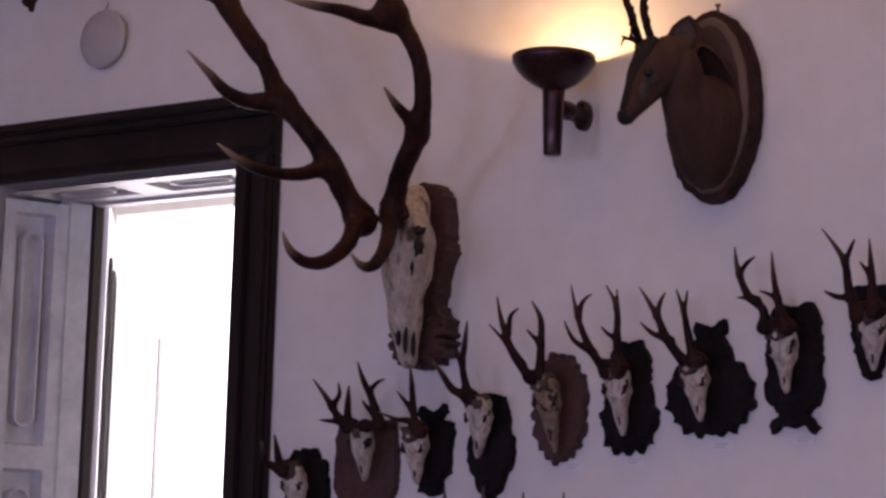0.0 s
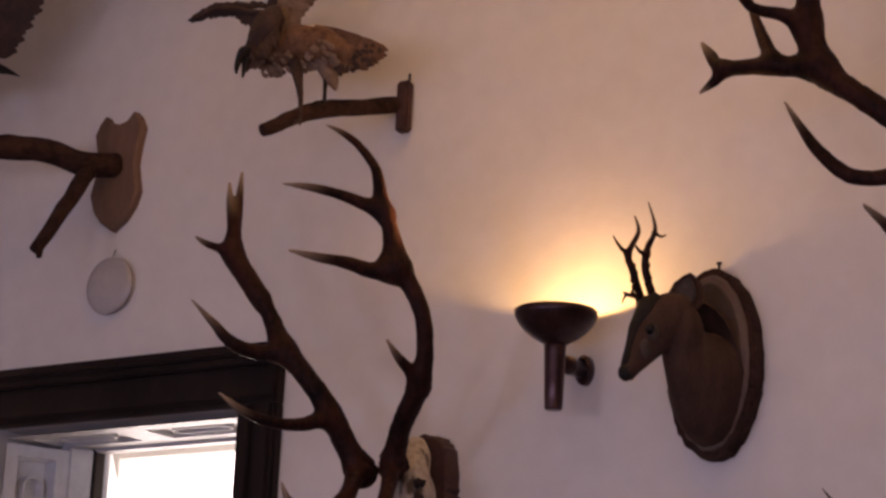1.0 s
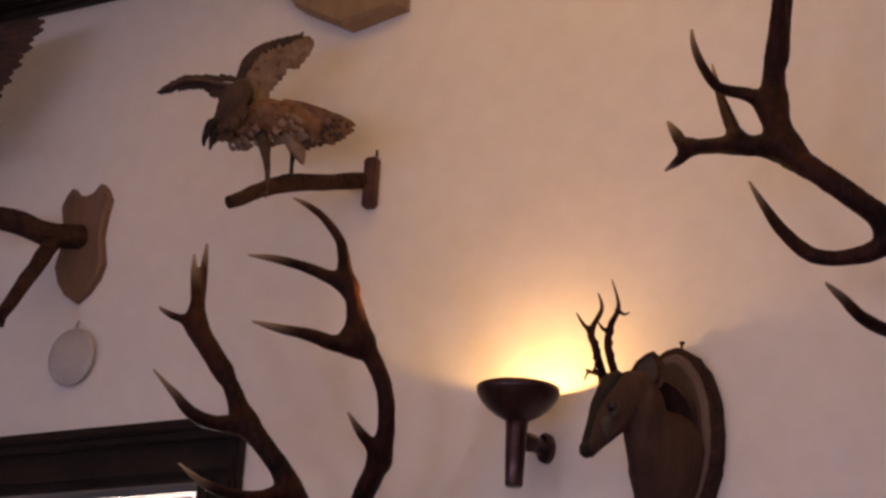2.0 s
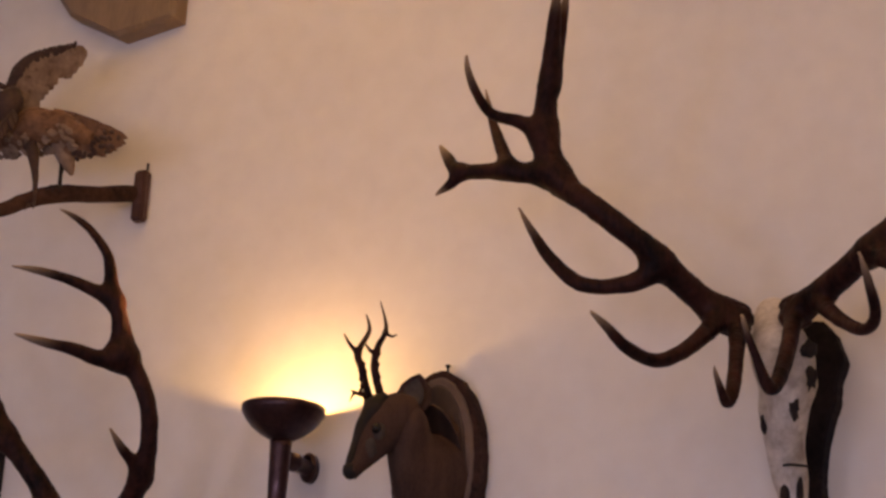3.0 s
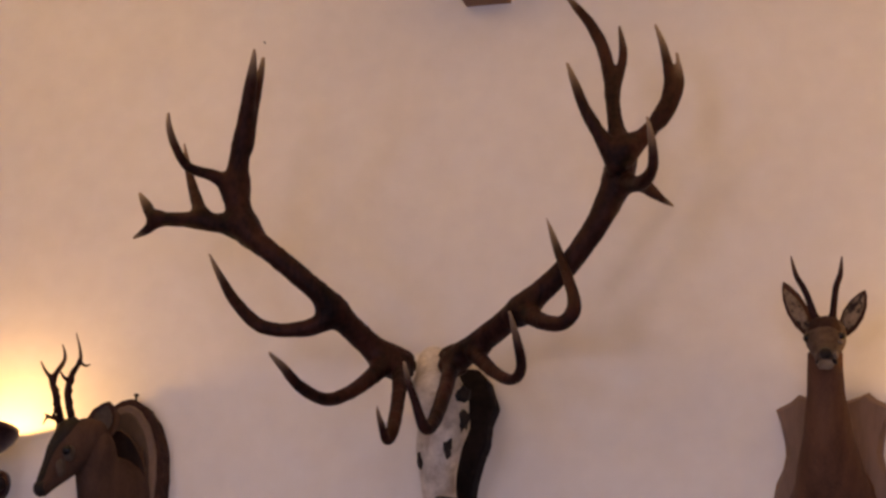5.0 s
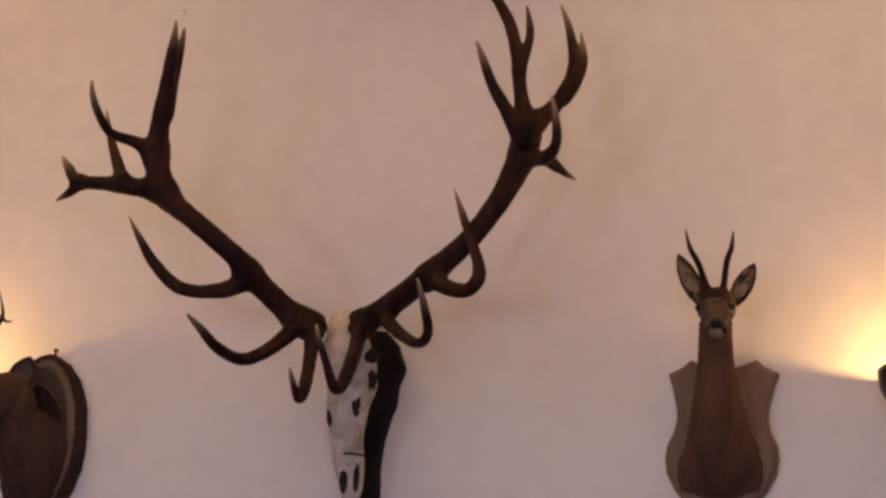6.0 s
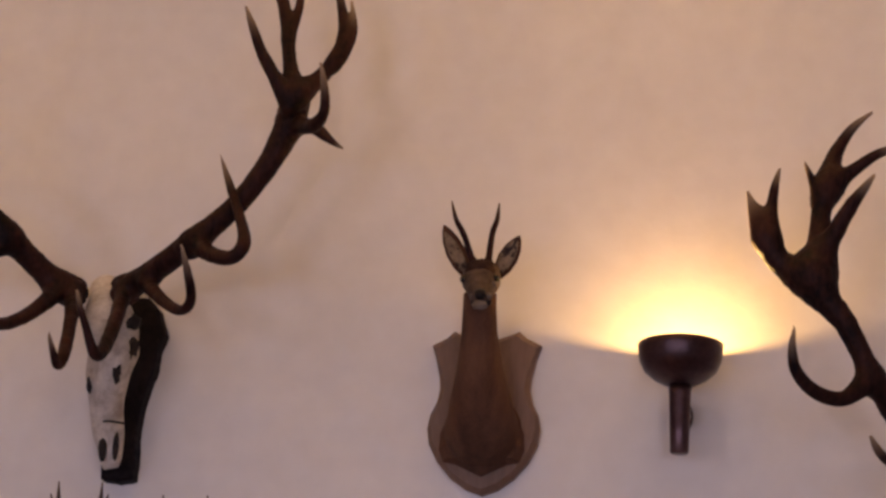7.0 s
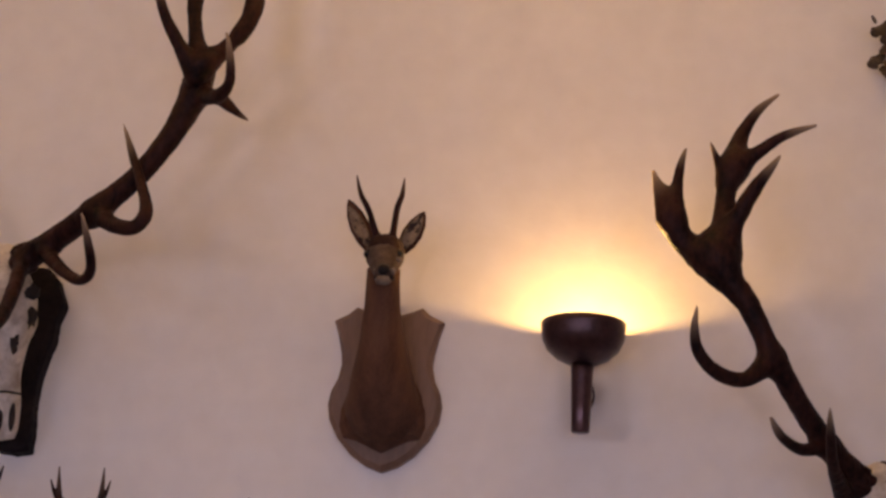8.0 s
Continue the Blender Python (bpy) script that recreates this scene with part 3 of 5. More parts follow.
def roe_antlers(parent, builds, burrs):
    """Sorts the branches of a small skull into antlers by what touches what, and roots each one in its burr."""
    BRANCHES.clear()
    for build in builds:
        build()
    groups = []
    for rows, tip in list(BRANCHES):
        mine = [(rows, tip)]
        for g in list(groups):
            near = min(float((np.linalg.norm(rows[:, None, :3] - other[None, :, :3], axis=2) - rows[:, None, 3] - other[None, :, 3]).min()) for other, _ in g)
            if near < 0.005:
                mine += g
                groups.remove(g)
        groups.append(mine)
    for g in groups:
        g.sort(key=lambda b: b[0][0, 2])
        x, y, z, r = g[0][0][0].tolist()
        at = min(burrs, key=lambda b: abs(b[0] - x) + abs(b[2] - z))
        BRANCHES.clear()
        burr(*at)
        tine((*at[:3], at[3] * 0.6), ((at[0] + x) / 2, (at[1] + y) / 2, (at[2] + z) / 2, at[3] * 0.6), (x, y, z, max(r, 0.006)))
        ob = part("antler", bmesh.new(), HORN, parent, smooth=True)
        fused(ob, g + list(BRANCHES), 0.0022)


def flip(*rows):
    tine(*((-x, y, z, r) for x, y, z, r in rows))


def skull(parent, rows, sockets, material=None):
    bm = bmesh.new()
    sweep(bm, rows, seg=20, steps=5, rough=0.22, grain=17)
    sk = part("skull", bm, material, parent, "bleached stained bone skull", smooth=True)
    # no cavity is cut: dark lumps stand in for the shaded hollows
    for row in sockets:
        part("eye_socket_shade", ball(bmesh.new(), *row, lump=1.3), HOLLOW_SHADE, sk, smooth=True)
    return sk


def stag_two():
    t = thing("stag_trophy", (-1.30, 0, 2.75), "large twelve-point stag antlers on bleached skull and black plaque", "trophy", "red deer trophies on the wall")
    part("plaque", board(bmesh.new(), worn(list(mirrored([(0.0, 0.20), (0.04, 0.195), (0.062, 0.17), (0.072, 0.14), (0.083, 0.115), (0.068, 0.07), (0.066, 0.03), (0.05, -0.02), (0.04, -0.07), (0.036, -0.12), (0.04, -0.19), (0.036, -0.225), (0.0, -0.232)])), 0.0022), 0.045), BLACK_WOOD, t, smooth=False).location.x = -0.009
    skull(t, [(-0.045, -0.140, 0.202, 0.023, 0.020), (-0.032, -0.160, 0.173, 0.041, 0.035), (-0.013, -0.180, 0.107, 0.057, 0.049), (-0.003, -0.180, 0.039, 0.058, 0.049), (-0.006, -0.165, -0.033, 0.046, 0.039), (-0.012, -0.140, -0.084, 0.038, 0.032), (-0.012, -0.115, -0.143, 0.031, 0.026), (-0.008, -0.100, -0.191, 0.027, 0.022), (-0.004, -0.095, -0.213, 0.017, 0.013)], [(0.054, -0.212, 0.085, 0.012, 0.014, 0.018), (0.060, -0.212, 0.030, 0.009, 0.012, 0.020), (0.026, -0.205, -0.027, 0.009, 0.008, 0.018), (-0.041, -0.186, -0.042, 0.007, 0.009, 0.016)], BONE)

    def left():
        tine((-0.089, -0.220, 0.157, 0.0306), (-0.131, -0.270, 0.178, 0.0292), (-0.183, -0.340, 0.227, 0.0277), (-0.225, -0.400, 0.273, 0.0251), (-0.302, -0.440, 0.336, 0.0239), (-0.373, -0.440, 0.396, 0.0279), (-0.402, -0.450, 0.466, 0.0281), (-0.403, -0.460, 0.544, 0.0243), (-0.377, -0.500, 0.649, 0.0179), (-0.359, -0.530, 0.718, 0.0128), (-0.345, -0.560, 0.767, 0.0038))
        tine((-0.387, -0.470, 0.587, 0.0154), (-0.370, -0.480, 0.671, 0.0116), (-0.358, -0.490, 0.735, 0.0090), (-0.349, -0.500, 0.782, 0.0032))
        tine((-0.383, -0.440, 0.407, 0.0254), (-0.442, -0.450, 0.417, 0.0217), (-0.507, -0.460, 0.425, 0.0179), (-0.585, -0.460, 0.435, 0.0155), (-0.618, -0.450, 0.472, 0.0117), (-0.641, -0.440, 0.502, 0.0039))
        tine((-0.581, -0.460, 0.434, 0.0129), (-0.601, -0.460, 0.411, 0.0103), (-0.634, -0.460, 0.391, 0.0032))
        tine((-0.478, -0.460, 0.433, 0.0166), (-0.518, -0.430, 0.508, 0.0117), (-0.552, -0.400, 0.577, 0.0079), (-0.581, -0.370, 0.647, 0.0027))
        tine((-0.415, -0.440, 0.497, 0.0257), (-0.450, -0.470, 0.518, 0.0154), (-0.501, -0.500, 0.532, 0.0115), (-0.516, -0.540, 0.561, 0.0102), (-0.522, -0.570, 0.597, 0.0076), (-0.523, -0.580, 0.630, 0.0026))
        tine((-0.197, -0.360, 0.243, 0.0239), (-0.224, -0.370, 0.206, 0.0214), (-0.286, -0.380, 0.193, 0.0164), (-0.351, -0.390, 0.203, 0.0164), (-0.411, -0.390, 0.258, 0.0140), (-0.459, -0.380, 0.324, 0.0090), (-0.495, -0.370, 0.381, 0.0026))
        tine((-0.110, -0.250, 0.157, 0.0254), (-0.117, -0.320, 0.100, 0.0188), (-0.134, -0.400, 0.043, 0.0160), (-0.161, -0.460, 0.014, 0.0146), (-0.187, -0.530, 0.020, 0.0132), (-0.208, -0.580, 0.047, 0.0096), (-0.230, -0.620, 0.072, 0.0024))
        tine((-0.079, -0.240, 0.146, 0.0203), (-0.045, -0.340, 0.051, 0.0161), (-0.020, -0.430, -0.044, 0.0145), (-0.021, -0.460, -0.075, 0.0108), (-0.025, -0.490, -0.048, 0.0072), (-0.031, -0.510, -0.013, 0.0024))

    def right():
        tine((0.031, -0.220, 0.161, 0.0316), (0.117, -0.280, 0.189, 0.0287), (0.222, -0.340, 0.240, 0.0270), (0.296, -0.340, 0.308, 0.0246), (0.356, -0.340, 0.389, 0.0259), (0.394, -0.340, 0.466, 0.0309), (0.412, -0.340, 0.525, 0.0348), (0.420, -0.340, 0.577, 0.0299))
        tine((0.414, -0.380, 0.522, 0.0197), (0.387, -0.400, 0.576, 0.0173), (0.354, -0.420, 0.636, 0.0136), (0.332, -0.430, 0.694, 0.0099), (0.316, -0.440, 0.738, 0.0031))
        tine((0.423, -0.380, 0.555, 0.0210), (0.405, -0.370, 0.633, 0.0174), (0.391, -0.360, 0.719, 0.0151), (0.371, -0.350, 0.801, 0.0152), (0.337, -0.340, 0.870, 0.0128), (0.300, -0.330, 0.920, 0.0090), (0.269, -0.320, 0.959, 0.0032))
        tine((0.397, -0.360, 0.692, 0.0113), (0.409, -0.350, 0.749, 0.0101), (0.411, -0.340, 0.802, 0.0089), (0.398, -0.330, 0.867, 0.0032))
        tine((0.434, -0.380, 0.554, 0.0247), (0.474, -0.360, 0.599, 0.0186), (0.506, -0.350, 0.654, 0.0162), (0.514, -0.340, 0.718, 0.0138), (0.499, -0.330, 0.799, 0.0101), (0.474, -0.320, 0.869, 0.0032))
        tine((0.500, -0.350, 0.635, 0.0137), (0.524, -0.340, 0.677, 0.0125), (0.533, -0.330, 0.728, 0.0101), (0.523, -0.320, 0.797, 0.0032))
        tine((0.428, -0.350, 0.492, 0.0200), (0.485, -0.440, 0.456, 0.0169), (0.515, -0.480, 0.470, 0.0120), (0.518, -0.500, 0.514, 0.0096), (0.510, -0.520, 0.569, 0.0030))
        tine((0.469, -0.360, 0.484, 0.0160), (0.490, -0.320, 0.472, 0.0099), (0.516, -0.290, 0.460, 0.0031))
        tine((0.217, -0.340, 0.227, 0.0246), (0.280, -0.400, 0.180, 0.0181), (0.329, -0.430, 0.168, 0.0167), (0.350, -0.430, 0.201, 0.0156), (0.326, -0.400, 0.273, 0.0121), (0.292, -0.370, 0.350, 0.0098), (0.257, -0.340, 0.432, 0.0025))
        tine((0.099, -0.280, 0.154, 0.0187), (0.163, -0.350, 0.094, 0.0146), (0.220, -0.410, 0.057, 0.0120), (0.251, -0.450, 0.069, 0.0119), (0.254, -0.500, 0.112, 0.0094), (0.246, -0.540, 0.163, 0.0029))
        tine((0.034, -0.240, 0.148, 0.0189), (0.055, -0.340, 0.054, 0.0172), (0.065, -0.430, -0.034, 0.0156), (0.061, -0.470, -0.054, 0.0131), (0.049, -0.500, -0.010, 0.0095), (0.037, -0.520, 0.034, 0.0071), (0.030, -0.530, 0.068, 0.0030))

    antler("antler", t, left, (-0.089, -0.220, 0.157, 0.031, 3))
    antler("antler", t, right, (0.031, -0.220, 0.161, 0.031, 6))
    # nasal openings as lumps with their shade in the colour
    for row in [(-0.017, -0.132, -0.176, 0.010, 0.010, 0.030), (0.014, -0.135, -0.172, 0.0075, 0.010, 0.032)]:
        part("nasal_slit_shade", ball(bmesh.new(), *row, lump=0.2), HOLLOW_SHADE, t, smooth=True)
    bm = bmesh.new()
    sweep(bm, [(*p, 0.003, 0.003) for p in [[-0.034, -0.13, -0.117], [0.004, -0.165, -0.123], [0.031, -0.14, -0.122]]], seg=6)
    part("wire", bm, WIRE, t, "dark wire round the muzzle")


stag_two()

def stag_one():
    t = thing("stag_trophy", (-2.82, 0, 2.40), "tall stag antlers on pale skull and carved plaque beside doorway", "trophy", "red deer trophies on the wall")
    part("plaque", board(bmesh.new(), worn(list(mirrored([(0.0, 0.19), (0.035, 0.182), (0.058, 0.155), (0.066, 0.11), (0.068, 0.055), (0.074, 0.03), (0.062, 0.005), (0.055, -0.03), (0.046, -0.075), (0.042, -0.09), (0.052, -0.098), (0.06, -0.115), (0.074, -0.125), (0.07, -0.15), (0.062, -0.17), (0.046, -0.195), (0.026, -0.222), (0.012, -0.235), (0.0, -0.228)]))), 0.055), RED_WOOD, t, smooth=False).location.x = -0.012
    skull(t, [(0.000, -0.100, 0.164, 0.018, 0.015), (0.007, -0.120, 0.128, 0.038, 0.032), (0.015, -0.140, 0.073, 0.053, 0.045), (0.018, -0.145, 0.021, 0.058, 0.049), (0.010, -0.140, -0.041, 0.055, 0.047), (-0.002, -0.125, -0.102, 0.041, 0.035), (-0.009, -0.110, -0.163, 0.034, 0.029), (-0.006, -0.100, -0.216, 0.025, 0.021), (-0.009, -0.090, -0.235, 0.013, 0.011)], [(0.067, -0.178, 0.052, 0.011, 0.012, 0.010), (0.069, -0.181, 0.015, 0.009, 0.012, 0.016), (-0.009, -0.172, -0.024, 0.008, 0.006, 0.014), (0.051, -0.178, -0.029, 0.003, 0.004, 0.014), (0.024, -0.178, -0.042, 0.004, 0.004, 0.010)], STAG_BONE)

    def left():
        tine((-0.056, -0.220, 0.078, 0.0300), (-0.076, -0.260, 0.130, 0.0287), (-0.091, -0.300, 0.194, 0.0274), (-0.126, -0.340, 0.263, 0.0249), (-0.185, -0.370, 0.342, 0.0263), (-0.216, -0.390, 0.418, 0.0201), (-0.264, -0.410, 0.493, 0.0190), (-0.308, -0.420, 0.553, 0.0179))
        tine((-0.231, -0.400, 0.447, 0.0177), (-0.272, -0.420, 0.512, 0.0178), (-0.305, -0.420, 0.561, 0.0217), (-0.309, -0.420, 0.608, 0.0128), (-0.321, -0.420, 0.670, 0.0103), (-0.329, -0.420, 0.724, 0.0032))
        tine((-0.312, -0.410, 0.585, 0.0141), (-0.316, -0.400, 0.654, 0.0116), (-0.313, -0.400, 0.701, 0.0090), (-0.311, -0.400, 0.754, 0.0032))
        tine((-0.305, -0.420, 0.560, 0.0166), (-0.328, -0.440, 0.566, 0.0102), (-0.350, -0.460, 0.574, 0.0077), (-0.371, -0.480, 0.590, 0.0026))
        tine((-0.176, -0.370, 0.328, 0.0213), (-0.216, -0.420, 0.320, 0.0187), (-0.248, -0.470, 0.334, 0.0162), (-0.281, -0.500, 0.376, 0.0100), (-0.316, -0.540, 0.425, 0.0025))
        tine((-0.098, -0.310, 0.186, 0.0212), (-0.114, -0.380, 0.159, 0.0160), (-0.137, -0.450, 0.153, 0.0134), (-0.176, -0.500, 0.169, 0.0110), (-0.215, -0.550, 0.209, 0.0024))
        tine((-0.067, -0.230, 0.080, 0.0225), (-0.023, -0.320, 0.010, 0.0196), (-0.022, -0.390, -0.037, 0.0169), (-0.037, -0.440, -0.049, 0.0144), (-0.053, -0.480, -0.030, 0.0107), (-0.063, -0.500, 0.010, 0.0030))

    def right():
        tine((0.024, -0.220, 0.091, 0.0273), (0.068, -0.260, 0.163, 0.0246), (0.133, -0.300, 0.231, 0.0255), (0.170, -0.330, 0.301, 0.0205), (0.179, -0.360, 0.380, 0.0193), (0.155, -0.380, 0.447, 0.0217), (0.126, -0.400, 0.486, 0.0266))
        tine((0.125, -0.400, 0.489, 0.0267), (0.126, -0.420, 0.557, 0.0182), (0.106, -0.430, 0.626, 0.0171), (0.094, -0.440, 0.695, 0.0122), (0.045, -0.440, 0.756, 0.0099), (-0.003, -0.440, 0.793, 0.0075), (-0.048, -0.440, 0.818, 0.0025))
        tine((0.112, -0.420, 0.597, 0.0195), (0.077, -0.450, 0.616, 0.0158), (0.037, -0.490, 0.632, 0.0122), (-0.010, -0.530, 0.643, 0.0097), (-0.067, -0.560, 0.651, 0.0024))
        tine((0.132, -0.400, 0.476, 0.0242), (0.101, -0.440, 0.467, 0.0193), (0.062, -0.490, 0.478, 0.0144), (0.016, -0.530, 0.485, 0.0108), (-0.031, -0.570, 0.496, 0.0030))
        tine((0.149, -0.400, 0.484, 0.0097), (0.137, -0.400, 0.536, 0.0073), (0.125, -0.400, 0.584, 0.0024))
        tine((0.143, -0.300, 0.242, 0.0170), (0.140, -0.340, 0.265, 0.0133), (0.135, -0.380, 0.289, 0.0096), (0.130, -0.420, 0.320, 0.0024))
        tine((0.027, -0.230, 0.077, 0.0210), (0.078, -0.320, -0.002, 0.0169), (0.092, -0.380, -0.052, 0.0143), (0.089, -0.420, -0.060, 0.0095), (0.079, -0.450, -0.036, 0.0024))

    antler("antler", t, left, (-0.056, -0.220, 0.078, 0.031, 5))
    antler("antler", t, right, (0.024, -0.220, 0.091, 0.031, 8))
    # dark lumps painted as shade in the nasal openings
    for row in [(-0.004, -0.145, -0.178, 0.005, 0.008, 0.018), (0.018, -0.148, -0.184, 0.005, 0.008, 0.030), (0.034, -0.140, -0.194, 0.005, 0.008, 0.028)]:
        part("nasal_slit_shade", ball(bmesh.new(), *row, lump=0.2), HOLLOW_SHADE, t, smooth=True)
    bm = board(bmesh.new(), [(0.078 * c - 0.01, 0.058 * s - 0.175) for c, s in carved_outline(1.0, 1.0, 13, 0.16, 0.4)], 0.075, 0.012)
    part("carved_leaf", bm, RED_WOOD, t, "carved oak leaf under the muzzle")


stag_one()

def stag_three():
    t = thing("stag_trophy", (0.56, 0, 2.33), "broad crowned stag antlers beside the lit sconce", "trophy", "red deer trophies on the wall")
    part("plaque", board(bmesh.new(), worn(list(carved_outline(0.09, 0.22, 9, 0.1, 0.3))), 0.045), BLACK_WOOD, t, smooth=False)
    skull(t, [(0.0, -0.14, 0.16, 0.02, 0.03), (0.0, -0.16, 0.14, 0.05, 0.05), (0.0, -0.17, 0.09, 0.058, 0.052), (0.0, -0.165, 0.03, 0.05, 0.045), (0.0, -0.145, -0.05, 0.04, 0.038), (0.0, -0.115, -0.14, 0.03, 0.03), (0.0, -0.095, -0.19, 0.018, 0.015)], [(0.052, -0.17, 0.06, 0.014, 0.02, 0.022), (-0.052, -0.17, 0.06, 0.014, 0.02, 0.022)], BONE)

    def left():
        tine((-0.042, -0.200, 0.136, 0.0316), (-0.102, -0.270, 0.189, 0.0266), (-0.152, -0.330, 0.241, 0.0240), (-0.197, -0.380, 0.305, 0.0238), (-0.236, -0.410, 0.375, 0.0226), (-0.270, -0.430, 0.440, 0.0249), (-0.313, -0.440, 0.493, 0.0305), (-0.338, -0.440, 0.540, 0.0341))
        tine((-0.333, -0.440, 0.528, 0.0318), (-0.385, -0.440, 0.553, 0.0273), (-0.420, -0.450, 0.597, 0.0273), (-0.436, -0.450, 0.645, 0.0251), (-0.454, -0.450, 0.687, 0.0103), (-0.464, -0.450, 0.716, 0.0029))
        tine((-0.422, -0.450, 0.615, 0.0228), (-0.415, -0.450, 0.675, 0.0137), (-0.408, -0.450, 0.724, 0.0092), (-0.397, -0.450, 0.765, 0.0029))
        tine((-0.334, -0.440, 0.536, 0.0340), (-0.321, -0.430, 0.611, 0.0251), (-0.316, -0.420, 0.681, 0.0230), (-0.302, -0.410, 0.745, 0.0278), (-0.286, -0.400, 0.810, 0.0163), (-0.253, -0.400, 0.864, 0.0105), (-0.209, -0.400, 0.902, 0.0029))
        tine((-0.300, -0.410, 0.733, 0.0255), (-0.260, -0.420, 0.760, 0.0162), (-0.215, -0.430, 0.790, 0.0116), (-0.182, -0.440, 0.802, 0.0093), (-0.136, -0.450, 0.814, 0.0029))
        tine((-0.316, -0.420, 0.705, 0.0138), (-0.334, -0.430, 0.744, 0.0081), (-0.350, -0.440, 0.782, 0.0023))
        tine((-0.320, -0.440, 0.554, 0.0250), (-0.296, -0.460, 0.607, 0.0204), (-0.260, -0.480, 0.666, 0.0159), (-0.233, -0.490, 0.701, 0.0102), (-0.211, -0.500, 0.728, 0.0034))
        tine((-0.227, -0.400, 0.333, 0.0249), (-0.276, -0.440, 0.285, 0.0168), (-0.330, -0.470, 0.290, 0.0155), (-0.366, -0.500, 0.324, 0.0133), (-0.374, -0.520, 0.366, 0.0088), (-0.368, -0.540, 0.409, 0.0022))
        tine((-0.111, -0.280, 0.192, 0.0173), (-0.160, -0.340, 0.170, 0.0125), (-0.195, -0.400, 0.174, 0.0101), (-0.214, -0.440, 0.187, 0.0078), (-0.227, -0.460, 0.209, 0.0022))
        tine((-0.075, -0.220, 0.108, 0.0209), (-0.101, -0.340, 0.139, 0.0136), (-0.109, -0.420, 0.183, 0.0101), (-0.114, -0.480, 0.224, 0.0028))

    def right():
        flip((-0.042, -0.200, 0.136, 0.0316), (-0.102, -0.270, 0.189, 0.0266), (-0.152, -0.330, 0.241, 0.0240), (-0.197, -0.380, 0.305, 0.0238), (-0.236, -0.410, 0.375, 0.0226), (-0.270, -0.430, 0.440, 0.0249), (-0.313, -0.440, 0.493, 0.0305), (-0.338, -0.440, 0.540, 0.0341))
        flip((-0.333, -0.440, 0.528, 0.0318), (-0.385, -0.440, 0.553, 0.0273), (-0.420, -0.450, 0.597, 0.0273), (-0.436, -0.450, 0.645, 0.0251), (-0.454, -0.450, 0.687, 0.0103), (-0.464, -0.450, 0.716, 0.0029))
        flip((-0.422, -0.450, 0.615, 0.0228), (-0.415, -0.450, 0.675, 0.0137), (-0.408, -0.450, 0.724, 0.0092), (-0.397, -0.450, 0.765, 0.0029))
        flip((-0.334, -0.440, 0.536, 0.0340), (-0.321, -0.430, 0.611, 0.0251), (-0.316, -0.420, 0.681, 0.0230), (-0.302, -0.410, 0.745, 0.0278), (-0.286, -0.400, 0.810, 0.0163), (-0.253, -0.400, 0.864, 0.0105), (-0.209, -0.400, 0.902, 0.0029))
        flip((-0.300, -0.410, 0.733, 0.0255), (-0.260, -0.420, 0.760, 0.0162), (-0.215, -0.430, 0.790, 0.0116), (-0.182, -0.440, 0.802, 0.0093), (-0.136, -0.450, 0.814, 0.0029))
        flip((-0.316, -0.420, 0.705, 0.0138), (-0.334, -0.430, 0.744, 0.0081), (-0.350, -0.440, 0.782, 0.0023))
        flip((-0.320, -0.440, 0.554, 0.0250), (-0.296, -0.460, 0.607, 0.0204), (-0.260, -0.480, 0.666, 0.0159), (-0.233, -0.490, 0.701, 0.0102), (-0.211, -0.500, 0.728, 0.0034))
        flip((-0.227, -0.400, 0.333, 0.0249), (-0.276, -0.440, 0.285, 0.0168), (-0.330, -0.470, 0.290, 0.0155), (-0.366, -0.500, 0.324, 0.0133), (-0.374, -0.520, 0.366, 0.0088), (-0.368, -0.540, 0.409, 0.0022))
        flip((-0.111, -0.280, 0.192, 0.0173), (-0.160, -0.340, 0.170, 0.0125), (-0.195, -0.400, 0.174, 0.0101), (-0.214, -0.440, 0.187, 0.0078), (-0.227, -0.460, 0.209, 0.0022))
        flip((-0.075, -0.220, 0.108, 0.0209), (-0.101, -0.340, 0.139, 0.0136), (-0.109, -0.420, 0.183, 0.0101), (-0.114, -0.480, 0.224, 0.0028))

    antler("antler", t, left, (-0.042, -0.200, 0.136, 0.031, 2))
    antler("antler", t, right, (-1 * -0.042, -0.200, 0.136, 0.031, 2))


stag_three()


